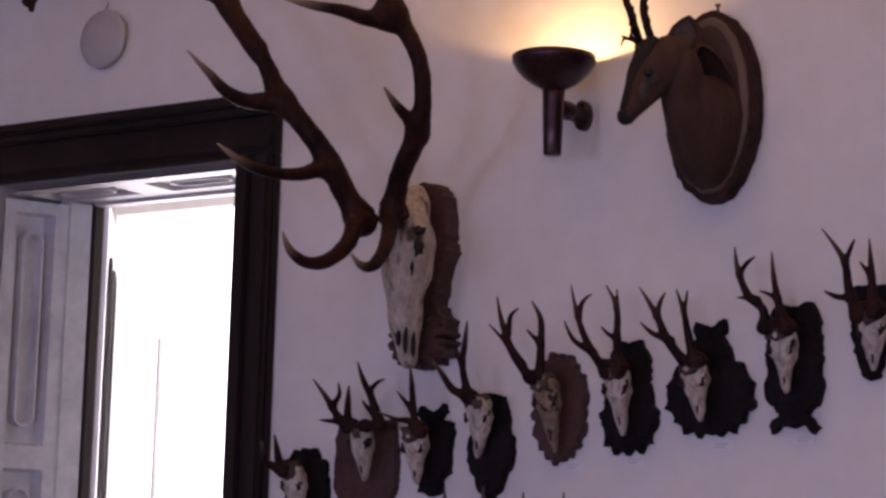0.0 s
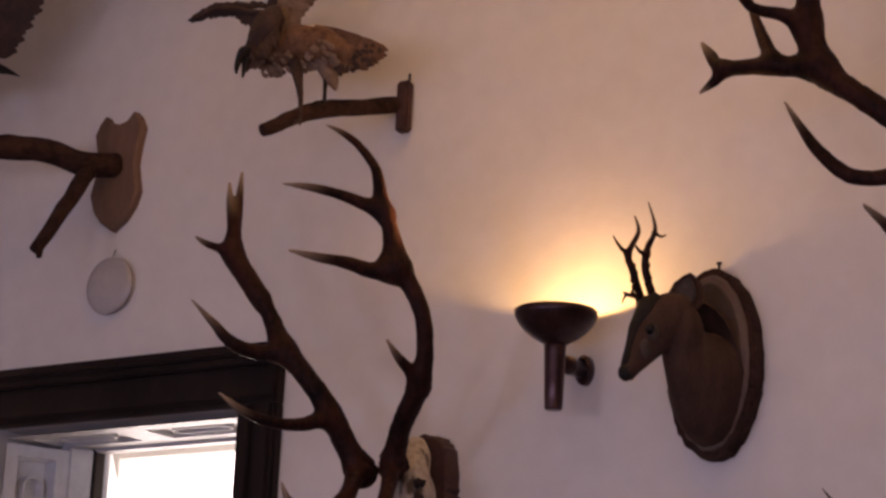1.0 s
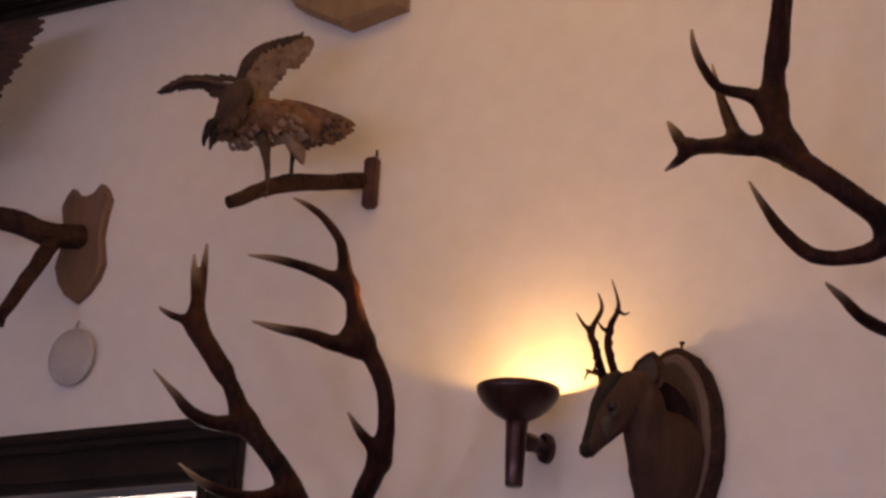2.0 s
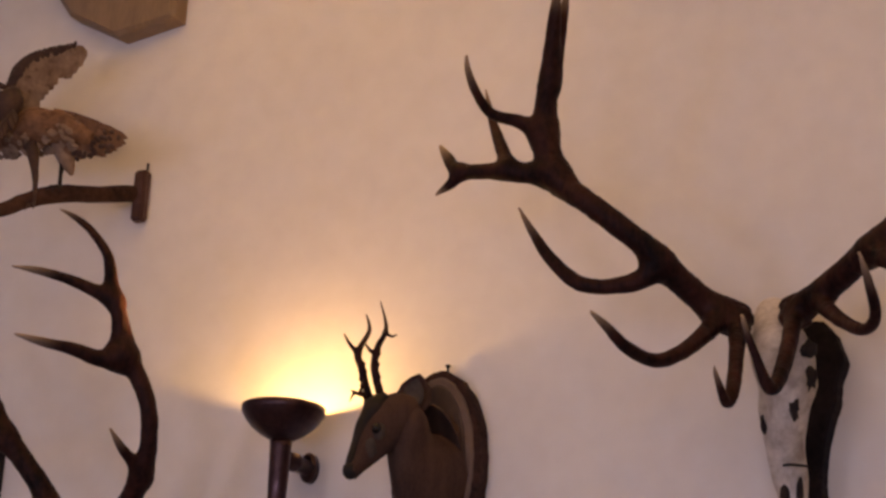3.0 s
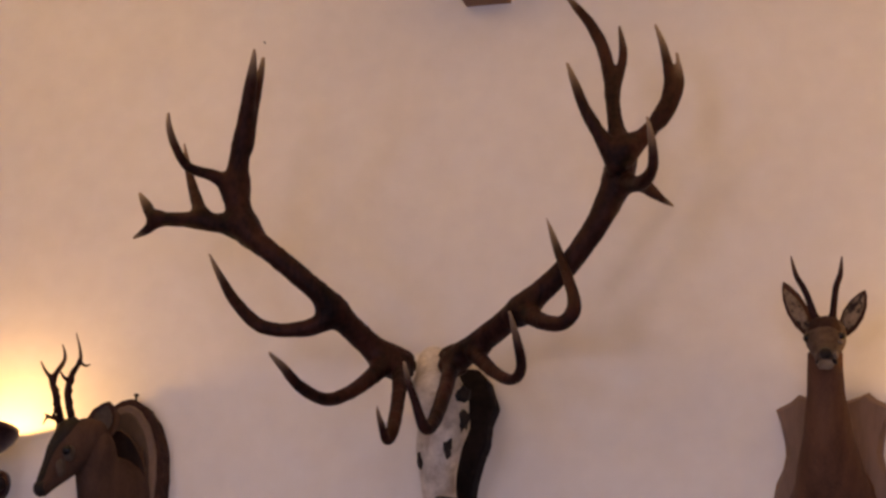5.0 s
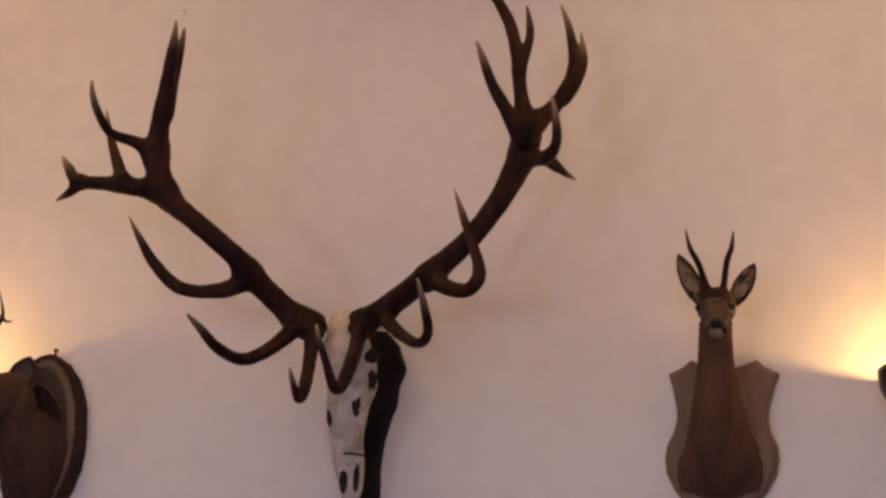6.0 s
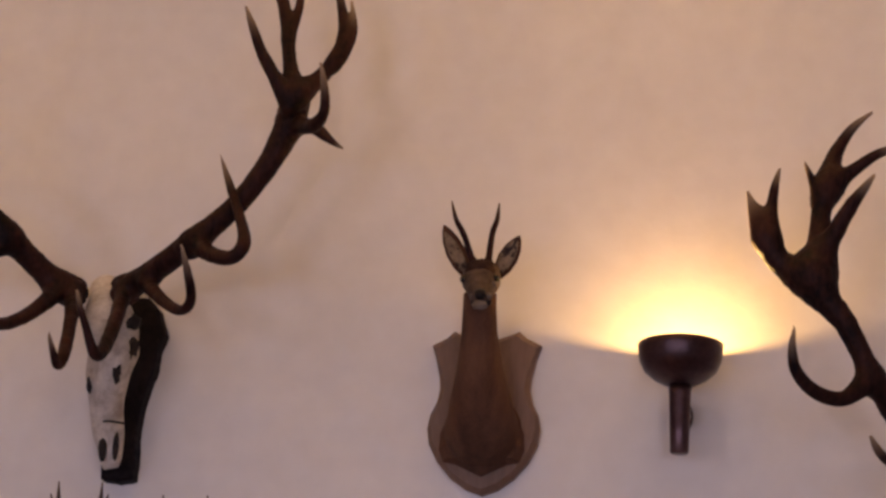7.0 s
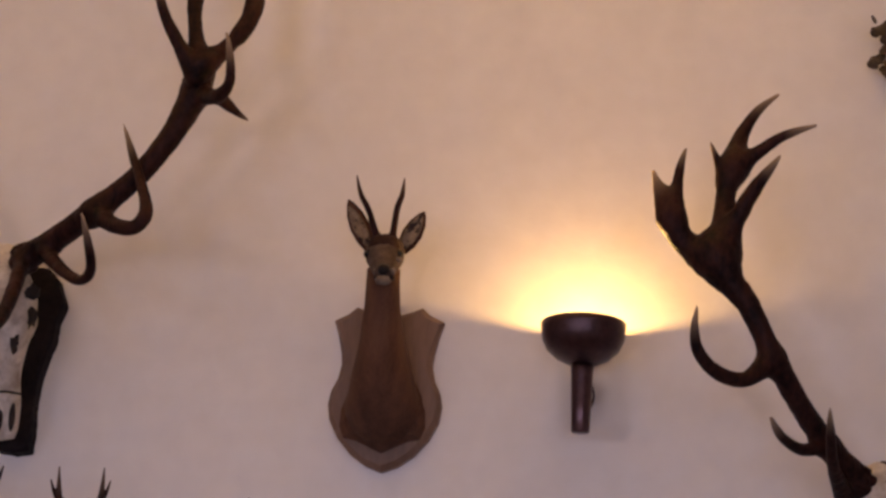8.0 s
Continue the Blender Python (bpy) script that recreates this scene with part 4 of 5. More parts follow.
# ---- roe buck skulls ----
def roe_trophy(place, label, plaque, material, top, nose, build, thick=0.022, wide=0.03, tint=None):
    """A small skull with antlers on a carved plaque; top and nose are the ends of the skull."""
    t = thing("roe_trophy", place, label, "trophy", "roe buck skulls in a row")
    part("plaque", board(bmesh.new(), worn([(x - 0.011, z) for x, z in plaque]), thick, 0.004), material, t)
    (ax, ay, az), (bx, by, bz) = top, nose
    rows = []
    for u, w, d in ((-0.16, 0.5, 0.5), (-0.04, 0.86, 0.75), (0.12, 0.96, 0.8), (0.28, 1.0, 0.82), (0.42, 0.8, 0.72), (0.62, 0.55, 0.58), (0.86, 0.34, 0.42), (1.0, 0.16, 0.2)):
        rows.append((ax + (bx - ax) * u, ay + (by - ay) * u, az + (bz - az) * u, wide * w, wide * d))
    bm = bmesh.new()
    sweep(bm, rows, seg=14, steps=4, rough=0.24, grain=48)
    sk = part("skull", bm, tint or STAINED_BONE, t, "small stained bone skull", smooth=True)
    # sockets and nasal slit: solid lumps, the hollow's shade put into their colour
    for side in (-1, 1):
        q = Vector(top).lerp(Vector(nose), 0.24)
        part("eye_socket_shade", ball(bmesh.new(), q.x + side * wide * 0.72, q.y - wide * 0.42, q.z, wide * 0.3, wide * 0.3, wide * 0.42, lump=1.1), HOLLOW_SHADE, sk, smooth=True)
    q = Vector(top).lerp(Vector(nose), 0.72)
    part("nasal_slit_shade", ball(bmesh.new(), q.x + wide * 0.1, q.y - wide * 0.42, q.z, wide * 0.1, wide * 0.14, wide * 0.55, lump=0.5), HOLLOW_SHADE, sk, smooth=True)
    part("brow", ball(bmesh.new(), ax, ay - wide * 0.3, az + wide * 0.12, wide * 0.9, wide * 0.62, wide * 0.66, lump=0.8), BONE_BROWN, sk, "dark stained brow under the antlers", smooth=True)
    roe_antlers(t, build, [(ax + side * wide * 0.5, ay - 0.010, az + wide * 0.42, wide * 0.6, side) for side in (-1, 1)])
    return t


def paper_label(x, z, w=0.045, h=0.02):
    p = thing("paper_label", (x, 0, z), "small white paper label stuck below a trophy", "label", "labels under the trophies")
    part("paper", boxed(-w / 2, w / 2, -0.0015, 0, 0, h), PAPER, p)
    for k in range(2):
        part("writing", boxed(-w * 0.36, w * (0.3 - 0.15 * k), -0.0025, -0.0015, h * (0.6 - 0.33 * k), h * (0.6 - 0.33 * k) + h * 0.13), INK, p)


def left_horn():
    tine((-0.012, -0.120, 0.026, 0.0104), (-0.014, -0.130, 0.058, 0.0078), (-0.016, -0.140, 0.096, 0.0026))


def right_horn():
    tine((-0.003, -0.120, 0.013, 0.0104), (-0.046, -0.130, 0.039, 0.0078), (-0.053, -0.140, 0.083, 0.0026))


roe_trophy((-3.146, 0.0, 1.918), "roe antlers on black oval plaque beside the door casing", [(x - 0.005, z - 0.022) for x, z in carved_outline(0.062, 0.1, 8, 0.05, 0.2)], BLACK_WOOD, (0.002, -0.085, 0.015), (-0.003, -0.05, -0.099), (left_horn, right_horn), 0.022)

def left_horn():
    tine((-0.006, -0.100, 0.090, 0.0115), (-0.025, -0.110, 0.115, 0.0090), (-0.048, -0.120, 0.153, 0.0064), (-0.082, -0.130, 0.198, 0.0019))
    tine((-0.035, -0.115, 0.137, 0.0077), (-0.014, -0.120, 0.161, 0.0051), (-0.018, -0.120, 0.188, 0.0019))
    tine((-0.003, -0.100, 0.090, 0.0102), (0.011, -0.120, 0.139, 0.0076), (0.019, -0.130, 0.180, 0.0019))
    tine((-0.019, -0.100, 0.103, 0.0077), (-0.035, -0.120, 0.102, 0.0051), (-0.059, -0.130, 0.104, 0.0019))


def right_horn():
    tine((0.087, -0.100, 0.092, 0.0114), (0.069, -0.110, 0.151, 0.0089), (0.051, -0.120, 0.192, 0.0063), (0.041, -0.130, 0.232, 0.0019))
    tine((0.068, -0.115, 0.170, 0.0063), (0.090, -0.120, 0.185, 0.0044), (0.109, -0.120, 0.192, 0.0019))
    tine((0.080, -0.100, 0.107, 0.0076), (0.066, -0.120, 0.129, 0.0051), (0.057, -0.130, 0.146, 0.0019))


roe_trophy((-2.984, 0.0, 1.943), "many-pointed roe antlers on a broad brown shield", mirrored([(0.0, 0.102), (0.03, 0.108), (0.075, 0.112), (0.083, 0.07), (0.088, 0.0), (0.085, -0.05), (0.062, -0.085), (0.03, -0.105), (0.0, -0.112)]), RED_WOOD, (0.027, -0.085, 0.078), (0.014, -0.05, -0.028), (left_horn, right_horn), 0.02)

def left_horn():
    tine((0.002, -0.100, 0.032, 0.0100), (-0.000, -0.110, 0.094, 0.0075), (0.002, -0.120, 0.136, 0.0062), (0.003, -0.130, 0.179, 0.0019))
    tine((-0.003, -0.110, 0.081, 0.0063), (-0.017, -0.120, 0.102, 0.0044), (-0.030, -0.130, 0.121, 0.0019))


def right_horn():
    tine((0.018, -0.100, 0.032, 0.0100), (-0.004, -0.120, 0.055, 0.0075), (-0.031, -0.130, 0.059, 0.0050), (-0.080, -0.130, 0.077, 0.0019))


roe_trophy((-2.803, 0.0, 1.985), "roe antlers on a narrow black carved plaque", mirrored([(0.0, 0.082), (0.02, 0.092), (0.03, 0.1), (0.034, 0.082), (0.024, 0.068), (0.05, 0.062), (0.056, 0.03), (0.048, 0.0), (0.05, -0.05), (0.03, -0.07), (0.03, -0.095), (0.0, -0.105)]), BLACK_WOOD, (-0.007, -0.085, 0.027), (-0.023, -0.05, -0.077), (left_horn, right_horn), 0.024)

def left_horn():
    tine((-0.031, -0.110, 0.177, 0.0062), (-0.037, -0.120, 0.191, 0.0043), (-0.051, -0.120, 0.207, 0.0019))


def right_horn():
    tine((-0.018, -0.100, 0.102, 0.0111), (-0.053, -0.110, 0.120, 0.0087), (-0.074, -0.120, 0.152, 0.0062), (-0.094, -0.130, 0.182, 0.0019))
    tine((-0.018, -0.100, 0.106, 0.0099), (-0.028, -0.110, 0.167, 0.0074), (-0.017, -0.120, 0.221, 0.0062), (-0.006, -0.130, 0.265, 0.0018))


roe_trophy((-2.647, 0.0, 1.989), "roe antlers on a pointed black plaque", mirrored([(0.0, 0.12), (0.03, 0.112), (0.043, 0.07), (0.046, 0.03), (0.056, 0.02), (0.058, -0.03), (0.05, -0.05), (0.036, -0.07), (0.026, -0.1), (0.0, -0.12)]), BLACK_WOOD, (0.005, -0.085, 0.088), (-0.02, -0.05, -0.026), (left_horn, right_horn), 0.026)

def left_horn():
    tine((-0.082, -0.115, 0.155, 0.0061), (-0.076, -0.120, 0.190, 0.0049), (-0.056, -0.120, 0.208, 0.0018))
    tine((-0.054, -0.100, 0.088, 0.0073), (-0.088, -0.120, 0.136, 0.0049), (-0.125, -0.130, 0.176, 0.0018))


def right_horn():
    tine((-0.036, -0.100, 0.059, 0.0109), (-0.073, -0.110, 0.112, 0.0085), (-0.097, -0.120, 0.179, 0.0061), (-0.105, -0.130, 0.235, 0.0018))
    tine((-0.011, -0.100, 0.062, 0.0109), (-0.004, -0.110, 0.128, 0.0085), (-0.000, -0.120, 0.181, 0.0060), (-0.018, -0.130, 0.221, 0.0018))
    tine((-0.005, -0.110, 0.128, 0.0060), (-0.018, -0.120, 0.145, 0.0042), (-0.034, -0.120, 0.160, 0.0018))


roe_trophy((-2.473, 0.0, 2.07), "roe antlers on a bark-edged brown plaque", carved_outline(0.066, 0.118, 19, 0.09, 0.9), RED_WOOD, (-0.005, -0.085, 0.045), (0.001, -0.05, -0.097), (left_horn, right_horn), 0.026, tint=FUR_PALE)

def left_horn():
    tine((-0.076, -0.120, 0.167, 0.0060), (-0.068, -0.120, 0.196, 0.0048), (-0.047, -0.120, 0.213, 0.0018))
    tine((-0.050, -0.100, 0.090, 0.0072), (-0.087, -0.120, 0.117, 0.0054), (-0.106, -0.130, 0.158, 0.0018))


def right_horn():
    tine((-0.019, -0.100, 0.047, 0.0107), (-0.056, -0.110, 0.104, 0.0084), (-0.079, -0.120, 0.167, 0.0060), (-0.091, -0.130, 0.236, 0.0018))
    tine((0.008, -0.100, 0.046, 0.0107), (0.011, -0.110, 0.116, 0.0083), (0.015, -0.120, 0.180, 0.0059), (-0.006, -0.130, 0.229, 0.0018))
    tine((0.011, -0.110, 0.116, 0.0059), (-0.006, -0.120, 0.128, 0.0042), (-0.023, -0.120, 0.144, 0.0018))
    tine((0.014, -0.120, 0.180, 0.0047), (0.016, -0.120, 0.198, 0.0036), (0.014, -0.120, 0.220, 0.0018))


roe_trophy((-2.303, 0.0, 2.086), "roe antlers on a black leaf-carved plaque", mirrored([(0.0, 0.118), (0.025, 0.126), (0.032, 0.112), (0.046, 0.09), (0.05, 0.06), (0.047, 0.035), (0.056, 0.01), (0.058, -0.015), (0.07, -0.03), (0.066, -0.055), (0.052, -0.075), (0.057, -0.098), (0.04, -0.102), (0.032, -0.118), (0.018, -0.106), (0.0, -0.122)]), BLACK_WOOD, (-0.003, -0.085, 0.048), (-0.004, -0.05, -0.08), (left_horn, right_horn), 0.024)

def left_horn():
    tine((-0.081, -0.120, 0.133, 0.0059), (-0.074, -0.120, 0.162, 0.0047), (-0.061, -0.120, 0.183, 0.0018))
    tine((-0.052, -0.110, 0.084, 0.0070), (-0.090, -0.120, 0.098, 0.0053), (-0.115, -0.130, 0.122, 0.0018))


def right_horn():
    tine((-0.028, -0.100, 0.039, 0.0117), (-0.062, -0.110, 0.086, 0.0094), (-0.084, -0.120, 0.139, 0.0070), (-0.119, -0.130, 0.197, 0.0018))
    tine((-0.004, -0.100, 0.039, 0.0117), (-0.014, -0.110, 0.096, 0.0082), (-0.020, -0.120, 0.142, 0.0058), (-0.032, -0.130, 0.186, 0.0018))
    tine((-0.018, -0.120, 0.142, 0.0047), (-0.014, -0.120, 0.163, 0.0035), (-0.011, -0.120, 0.185, 0.0018))


roe_trophy((-2.112, 0.0, 2.111), "roe antlers on a wide black leaf-carved plaque", mirrored([(0.0, 0.122), (0.02, 0.128), (0.034, 0.134), (0.038, 0.116), (0.028, 0.1), (0.044, 0.075), (0.05, 0.045), (0.07, 0.046), (0.084, 0.022), (0.098, 0.0), (0.096, -0.03), (0.102, -0.048), (0.084, -0.06), (0.08, -0.08), (0.064, -0.084), (0.056, -0.102), (0.04, -0.092), (0.026, -0.11), (0.012, -0.098), (0.0, -0.106)]), BLACK_WOOD, (-0.012, -0.085, 0.029), (-0.013, -0.05, -0.079), (left_horn, right_horn), 0.024)

def left_horn():
    tine((-0.038, -0.100, 0.068, 0.0115), (-0.036, -0.110, 0.103, 0.0092), (-0.066, -0.120, 0.135, 0.0081), (-0.083, -0.130, 0.187, 0.0058), (-0.085, -0.140, 0.230, 0.0017))
    tine((-0.079, -0.130, 0.175, 0.0058), (-0.064, -0.130, 0.195, 0.0046), (-0.045, -0.130, 0.209, 0.0017))
    tine((-0.046, -0.115, 0.124, 0.0069), (-0.066, -0.120, 0.127, 0.0046), (-0.086, -0.130, 0.128, 0.0017))


def right_horn():
    tine((0.007, -0.100, 0.063, 0.0115), (-0.003, -0.110, 0.122, 0.0080), (-0.008, -0.120, 0.167, 0.0057), (-0.008, -0.130, 0.218, 0.0017))
    tine((-0.003, -0.110, 0.122, 0.0057), (-0.019, -0.120, 0.133, 0.0040), (-0.035, -0.130, 0.139, 0.0017))


roe_trophy((-1.922, 0.0, 2.145), "roe antlers on a black plaque with crossed foot", mirrored([(0.0, 0.12), (0.036, 0.127), (0.05, 0.112), (0.057, 0.085), (0.058, 0.05), (0.062, 0.01), (0.056, -0.02), (0.066, -0.04), (0.06, -0.066), (0.045, -0.088), (0.03, -0.1), (0.055, -0.125), (0.044, -0.142), (0.02, -0.122), (0.0, -0.13)]), BLACK_WOOD, (-0.004, -0.085, 0.056), (-0.011, -0.05, -0.06), (left_horn, right_horn), 0.024)

def left_horn():
    tine((-0.005, -0.100, 0.024, 0.0113), (-0.017, -0.110, 0.080, 0.0090), (-0.024, -0.120, 0.137, 0.0068), (-0.067, -0.130, 0.201, 0.0017))
    tine((-0.021, -0.120, 0.129, 0.0057), (-0.009, -0.120, 0.157, 0.0045), (-0.000, -0.120, 0.176, 0.0017))
    tine((-0.012, -0.110, 0.060, 0.0068), (-0.039, -0.120, 0.063, 0.0057), (-0.062, -0.130, 0.075, 0.0017))


def right_horn():
    tine((0.030, -0.100, 0.028, 0.0113), (0.031, -0.110, 0.100, 0.0079), (0.030, -0.120, 0.177, 0.0017))
    tine((0.030, -0.110, 0.100, 0.0056), (0.021, -0.120, 0.116, 0.0039), (0.010, -0.120, 0.130, 0.0017))


roe_trophy((-1.756, 0.0, 2.202), "roe antlers on a small pointed black plaque", mirrored([(0.0, 0.10), (0.045, 0.098), (0.05, 0.06), (0.042, 0.0), (0.026, -0.06), (0.014, -0.09), (0.0, -0.094)]), BLACK_WOOD, (0.024, -0.085, 0.025), (0.01, -0.05, -0.077), (left_horn, right_horn), 0.02)

for px, pz in ((-1.915, 1.985), (-2.1, 1.975), (-2.305, 1.945), (-2.455, 1.935)):
    paper_label(px, pz)


def plain_horn(s):
    def build():
        tine((0.022 * s, -0.1, 0.06, 0.012), (0.034 * s, -0.11, 0.11, 0.0095), (0.046 * s, -0.118, 0.165, 0.007), (0.05 * s, -0.125, 0.228, 0.002))
        tine((0.042 * s, -0.115, 0.15, 0.006), (0.056 * s, -0.12, 0.172, 0.0045), (0.066 * s, -0.125, 0.2, 0.0018))
        tine((0.033 * s, -0.11, 0.105, 0.006), (0.03 * s, -0.13, 0.13, 0.0045), (0.028 * s, -0.145, 0.158, 0.0018))

    return build


for k, (px, pz, lab) in enumerate(((-2.655, 1.668, "roe antlers on black plaque in the lower row"), (-2.455, 1.655, "roe antlers on dark oval plaque in the lower row"),
                                   (-1.362, 2.272, "roe antlers on black plaque under the stag skull"), (-1.122, 2.245, "roe antlers on black plaque beside the stag skull"),
                                   (-0.703, 2.187, "roe antlers on black plaque below the roe head"))):
    roe_trophy((px, 0, pz), lab, carved_outline(0.062, 0.112, 9 + k, 0.08, 0.2 * k), BLACK_WOOD, (0, -0.085, 0.045), (0, -0.05, -0.08), (plain_horn(-1), plain_horn(1)))


# ---- mounted roe heads ----
def ear(bm, base, tip, wide, facing=(0, -1, 0.1)):
    """A cupped, pointed ear."""
    base, tip, facing = Vector(base), Vector(tip), Vector(facing).normalized()
    along = tip - base
    side = along.cross(facing).normalized()
    rows = []
    for u, k in ((0.0, 0.45), (0.2, 0.85), (0.45, 1.0), (0.7, 0.82), (0.9, 0.4), (1.0, 0.05)):
        c = base + along * u
        rows.append([bm.verts.new(c + side * (wide * k * q) - facing * (wide * 0.45 * k * (1 - q * q) * d)) for q, d in ((-1, 1), (-0.5, 1), (0, 1), (0.5, 1), (1, 1), (0.55, 1.5), (0, 1.55), (-0.55, 1.5))])
    for a, b in zip(rows, rows[1:]):
        for i in range(8):
            bm.faces.new((a[i], a[(i + 1) % 8], b[(i + 1) % 8], b[i]))
    bm.faces.new(rows[0][::-1])
    bm.faces.new(rows[-1])
    return bm


def roe_head_one():
    t = thing("roe_mount", (-2.115, 0, 2.698), "mounted grey-brown roe head on a bark-edged log slice", "trophy")
    rim = [(0.104 * c * (1 + 0.05 * noise.noise(Vector((c * 9, s * 9, 1)))), 0.206 * s * (1 + 0.05 * noise.noise(Vector((c * 9, s * 9, 5))))) for c, s in ((math.cos(2 * math.pi * k / 72), math.sin(2 * math.pi * k / 72)) for k in range(72))]
    plaque = part("plaque", board(bmesh.new(), rim, 0.045, 0.004), BARK, t, "dark bark edge")
    part("cut_face", board(bmesh.new(), [(x * 0.87, z * 0.92) for x, z in rim], 0.05, 0.004, -0.04), SLICE, plaque, "pale sapwood ring")
    part("heartwood", board(bmesh.new(), [(x * 0.74 - 0.004, z * 0.84) for x, z in rim], 0.054, 0.004, -0.04), HEARTWOOD, plaque, "dark heartwood face")
    bm = bmesh.new()
    sweep(bm, [(0.004, -0.045, -0.030, 0.078, 0.155), (0.003, -0.065, -0.034, 0.075, 0.145), (-0.001, -0.10, -0.02, 0.062, 0.105), (-0.010, -0.14, 0.015, 0.046, 0.064), (-0.012, -0.165, 0.055, 0.044, 0.052), (-0.018, -0.178, 0.072, 0.038, 0.04)], seg=22, steps=5, rough=0.06, grain=18)
    part("neck", bm, FUR_GREY, t, smooth=True)
    bm = bmesh.new()
    sweep(bm, [(-0.002, -0.138, 0.094, 0.016, 0.016), (-0.010, -0.153, 0.089, 0.034, 0.036), (-0.028, -0.186, 0.070, 0.045, 0.049), (-0.042, -0.210, 0.034, 0.040, 0.046), (-0.057, -0.236, -0.008, 0.028, 0.033), (-0.070, -0.255, -0.044, 0.020, 0.021), (-0.078, -0.268, -0.065, 0.017, 0.017)], seg=20, steps=5, rough=0.05, grain=20)
    head = part("head", bm, FUR_GREY, t, "grey-brown stuffed head", smooth=True)
    part("muzzle", ball(bmesh.new(), -0.078, -0.268, -0.060, 0.0175, 0.0175, 0.019, lump=0.1), MUZZLE, head, "dark nose", smooth=True)
    bm = bmesh.new()
    sweep(bm, [(-0.036, -0.207, 0.104, 0.018, 0.018), (-0.052, -0.222, 0.080, 0.027, 0.028), (-0.066, -0.240, 0.042, 0.018, 0.020), (-0.073, -0.256, 0.0, 0.012, 0.014), (-0.078, -0.268, -0.040, 0.010, 0.012), (-0.083, -0.270, -0.06, 0.008, 0.008)], seg=16, steps=5, rough=0.08, grain=30)
    part("forehead", bm, MUZZLE, head, "dark forehead and nose ridge", smooth=True)
    part("eye_ring", ball(bmesh.new(), -0.0300, -0.2480, 0.0235, 0.017, 0.011, 0.018, lump=0.3), FUR_LIGHT, head, "pale hair round the eye", smooth=True)
    part("cheek", ball(bmesh.new(), -0.0450, -0.2500, -0.008, 0.015, 0.015, 0.024, lump=0.3), FUR_LIGHT, head, "paler cheek", smooth=True)
    for ex, ey, ez in ((-0.0290, -0.2600, 0.0280), (-0.082, -0.205, 0.034)):
        part("eye", ball(bmesh.new(), ex, ey, ez, 0.0105, 0.008, 0.0115), EYE, head, "dark glass eye", smooth=True)
    for base, tip, wide in (((-0.002, -0.168, 0.078), (0.008, -0.155, 0.168), 0.038), ((-0.055, -0.155, 0.09), (-0.052, -0.115, 0.135), 0.024)):
        part("ear", ear(bmesh.new(), base, tip, wide, (0.35, -1, -0.15)), FUR_GREY, head, smooth=True)

    part("inner_ear", ear(bmesh.new(), (0.003, -0.178, 0.088), (0.010, -0.168, 0.154), 0.023, (0.35, -1, -0.15)), FUR_LIGHT, head, "pale inner ear", smooth=True)

    def far():
        tine((-0.072, -0.205, 0.080, 0.0094), (-0.083, -0.240, 0.161, 0.0082), (-0.092, -0.245, 0.197, 0.0071), (-0.066, -0.250, 0.241, 0.0047), (-0.076, -0.250, 0.278, 0.0018))
        tine((-0.092, -0.245, 0.197, 0.0059), (-0.103, -0.260, 0.210, 0.0041), (-0.114, -0.270, 0.232, 0.0018))
        tine((-0.078, -0.235, 0.107, 0.0047), (-0.093, -0.240, 0.111, 0.0035), (-0.103, -0.250, 0.118, 0.0014))
        tine((-0.095, -0.243, 0.112, 0.0035), (-0.099, -0.247, 0.102, 0.0025), (-0.101, -0.25, 0.09, 0.0014))
        for k in range(14):
            burr(-0.079 - 0.006 * k / 14 + random.uniform(-0.009, 0.009), -0.238, 0.1 + 0.08 * k / 14, 0.0045, k)

    def near():
        tine((-0.046, -0.195, 0.080, 0.0094), (-0.058, -0.230, 0.160, 0.0082), (-0.052, -0.235, 0.207, 0.0071), (-0.032, -0.240, 0.246, 0.0047), (-0.050, -0.240, 0.308, 0.0018))
        tine((-0.052, -0.235, 0.195, 0.0059), (-0.061, -0.250, 0.198, 0.0041), (-0.069, -0.260, 0.212, 0.0018))
        tine((-0.034, -0.240, 0.238, 0.0041), (-0.018, -0.240, 0.228, 0.0029), (-0.005, -0.240, 0.231, 0.0014))
        for k in range(14):
            burr(-0.054 + random.uniform(-0.009, 0.009), -0.228, 0.1 + 0.08 * k / 14, 0.0045, k + 20)

    antler("antler", t, far, (-0.075, -0.212, 0.096, 0.013, 7))
    antler("antler", t, near, (-0.050, -0.205, 0.096, 0.013, 8))
    bm = bmesh.new()
    lathe(bm, [(0.003, 0.0), (0.003, 0.018), (0.006, 0.02), (0.006, 0.024)], seg=10, centre=(0.006, -0.02, 0.2))
    part("hanger", bm, WIRE, t, "small hanging hook")


roe_head_one()


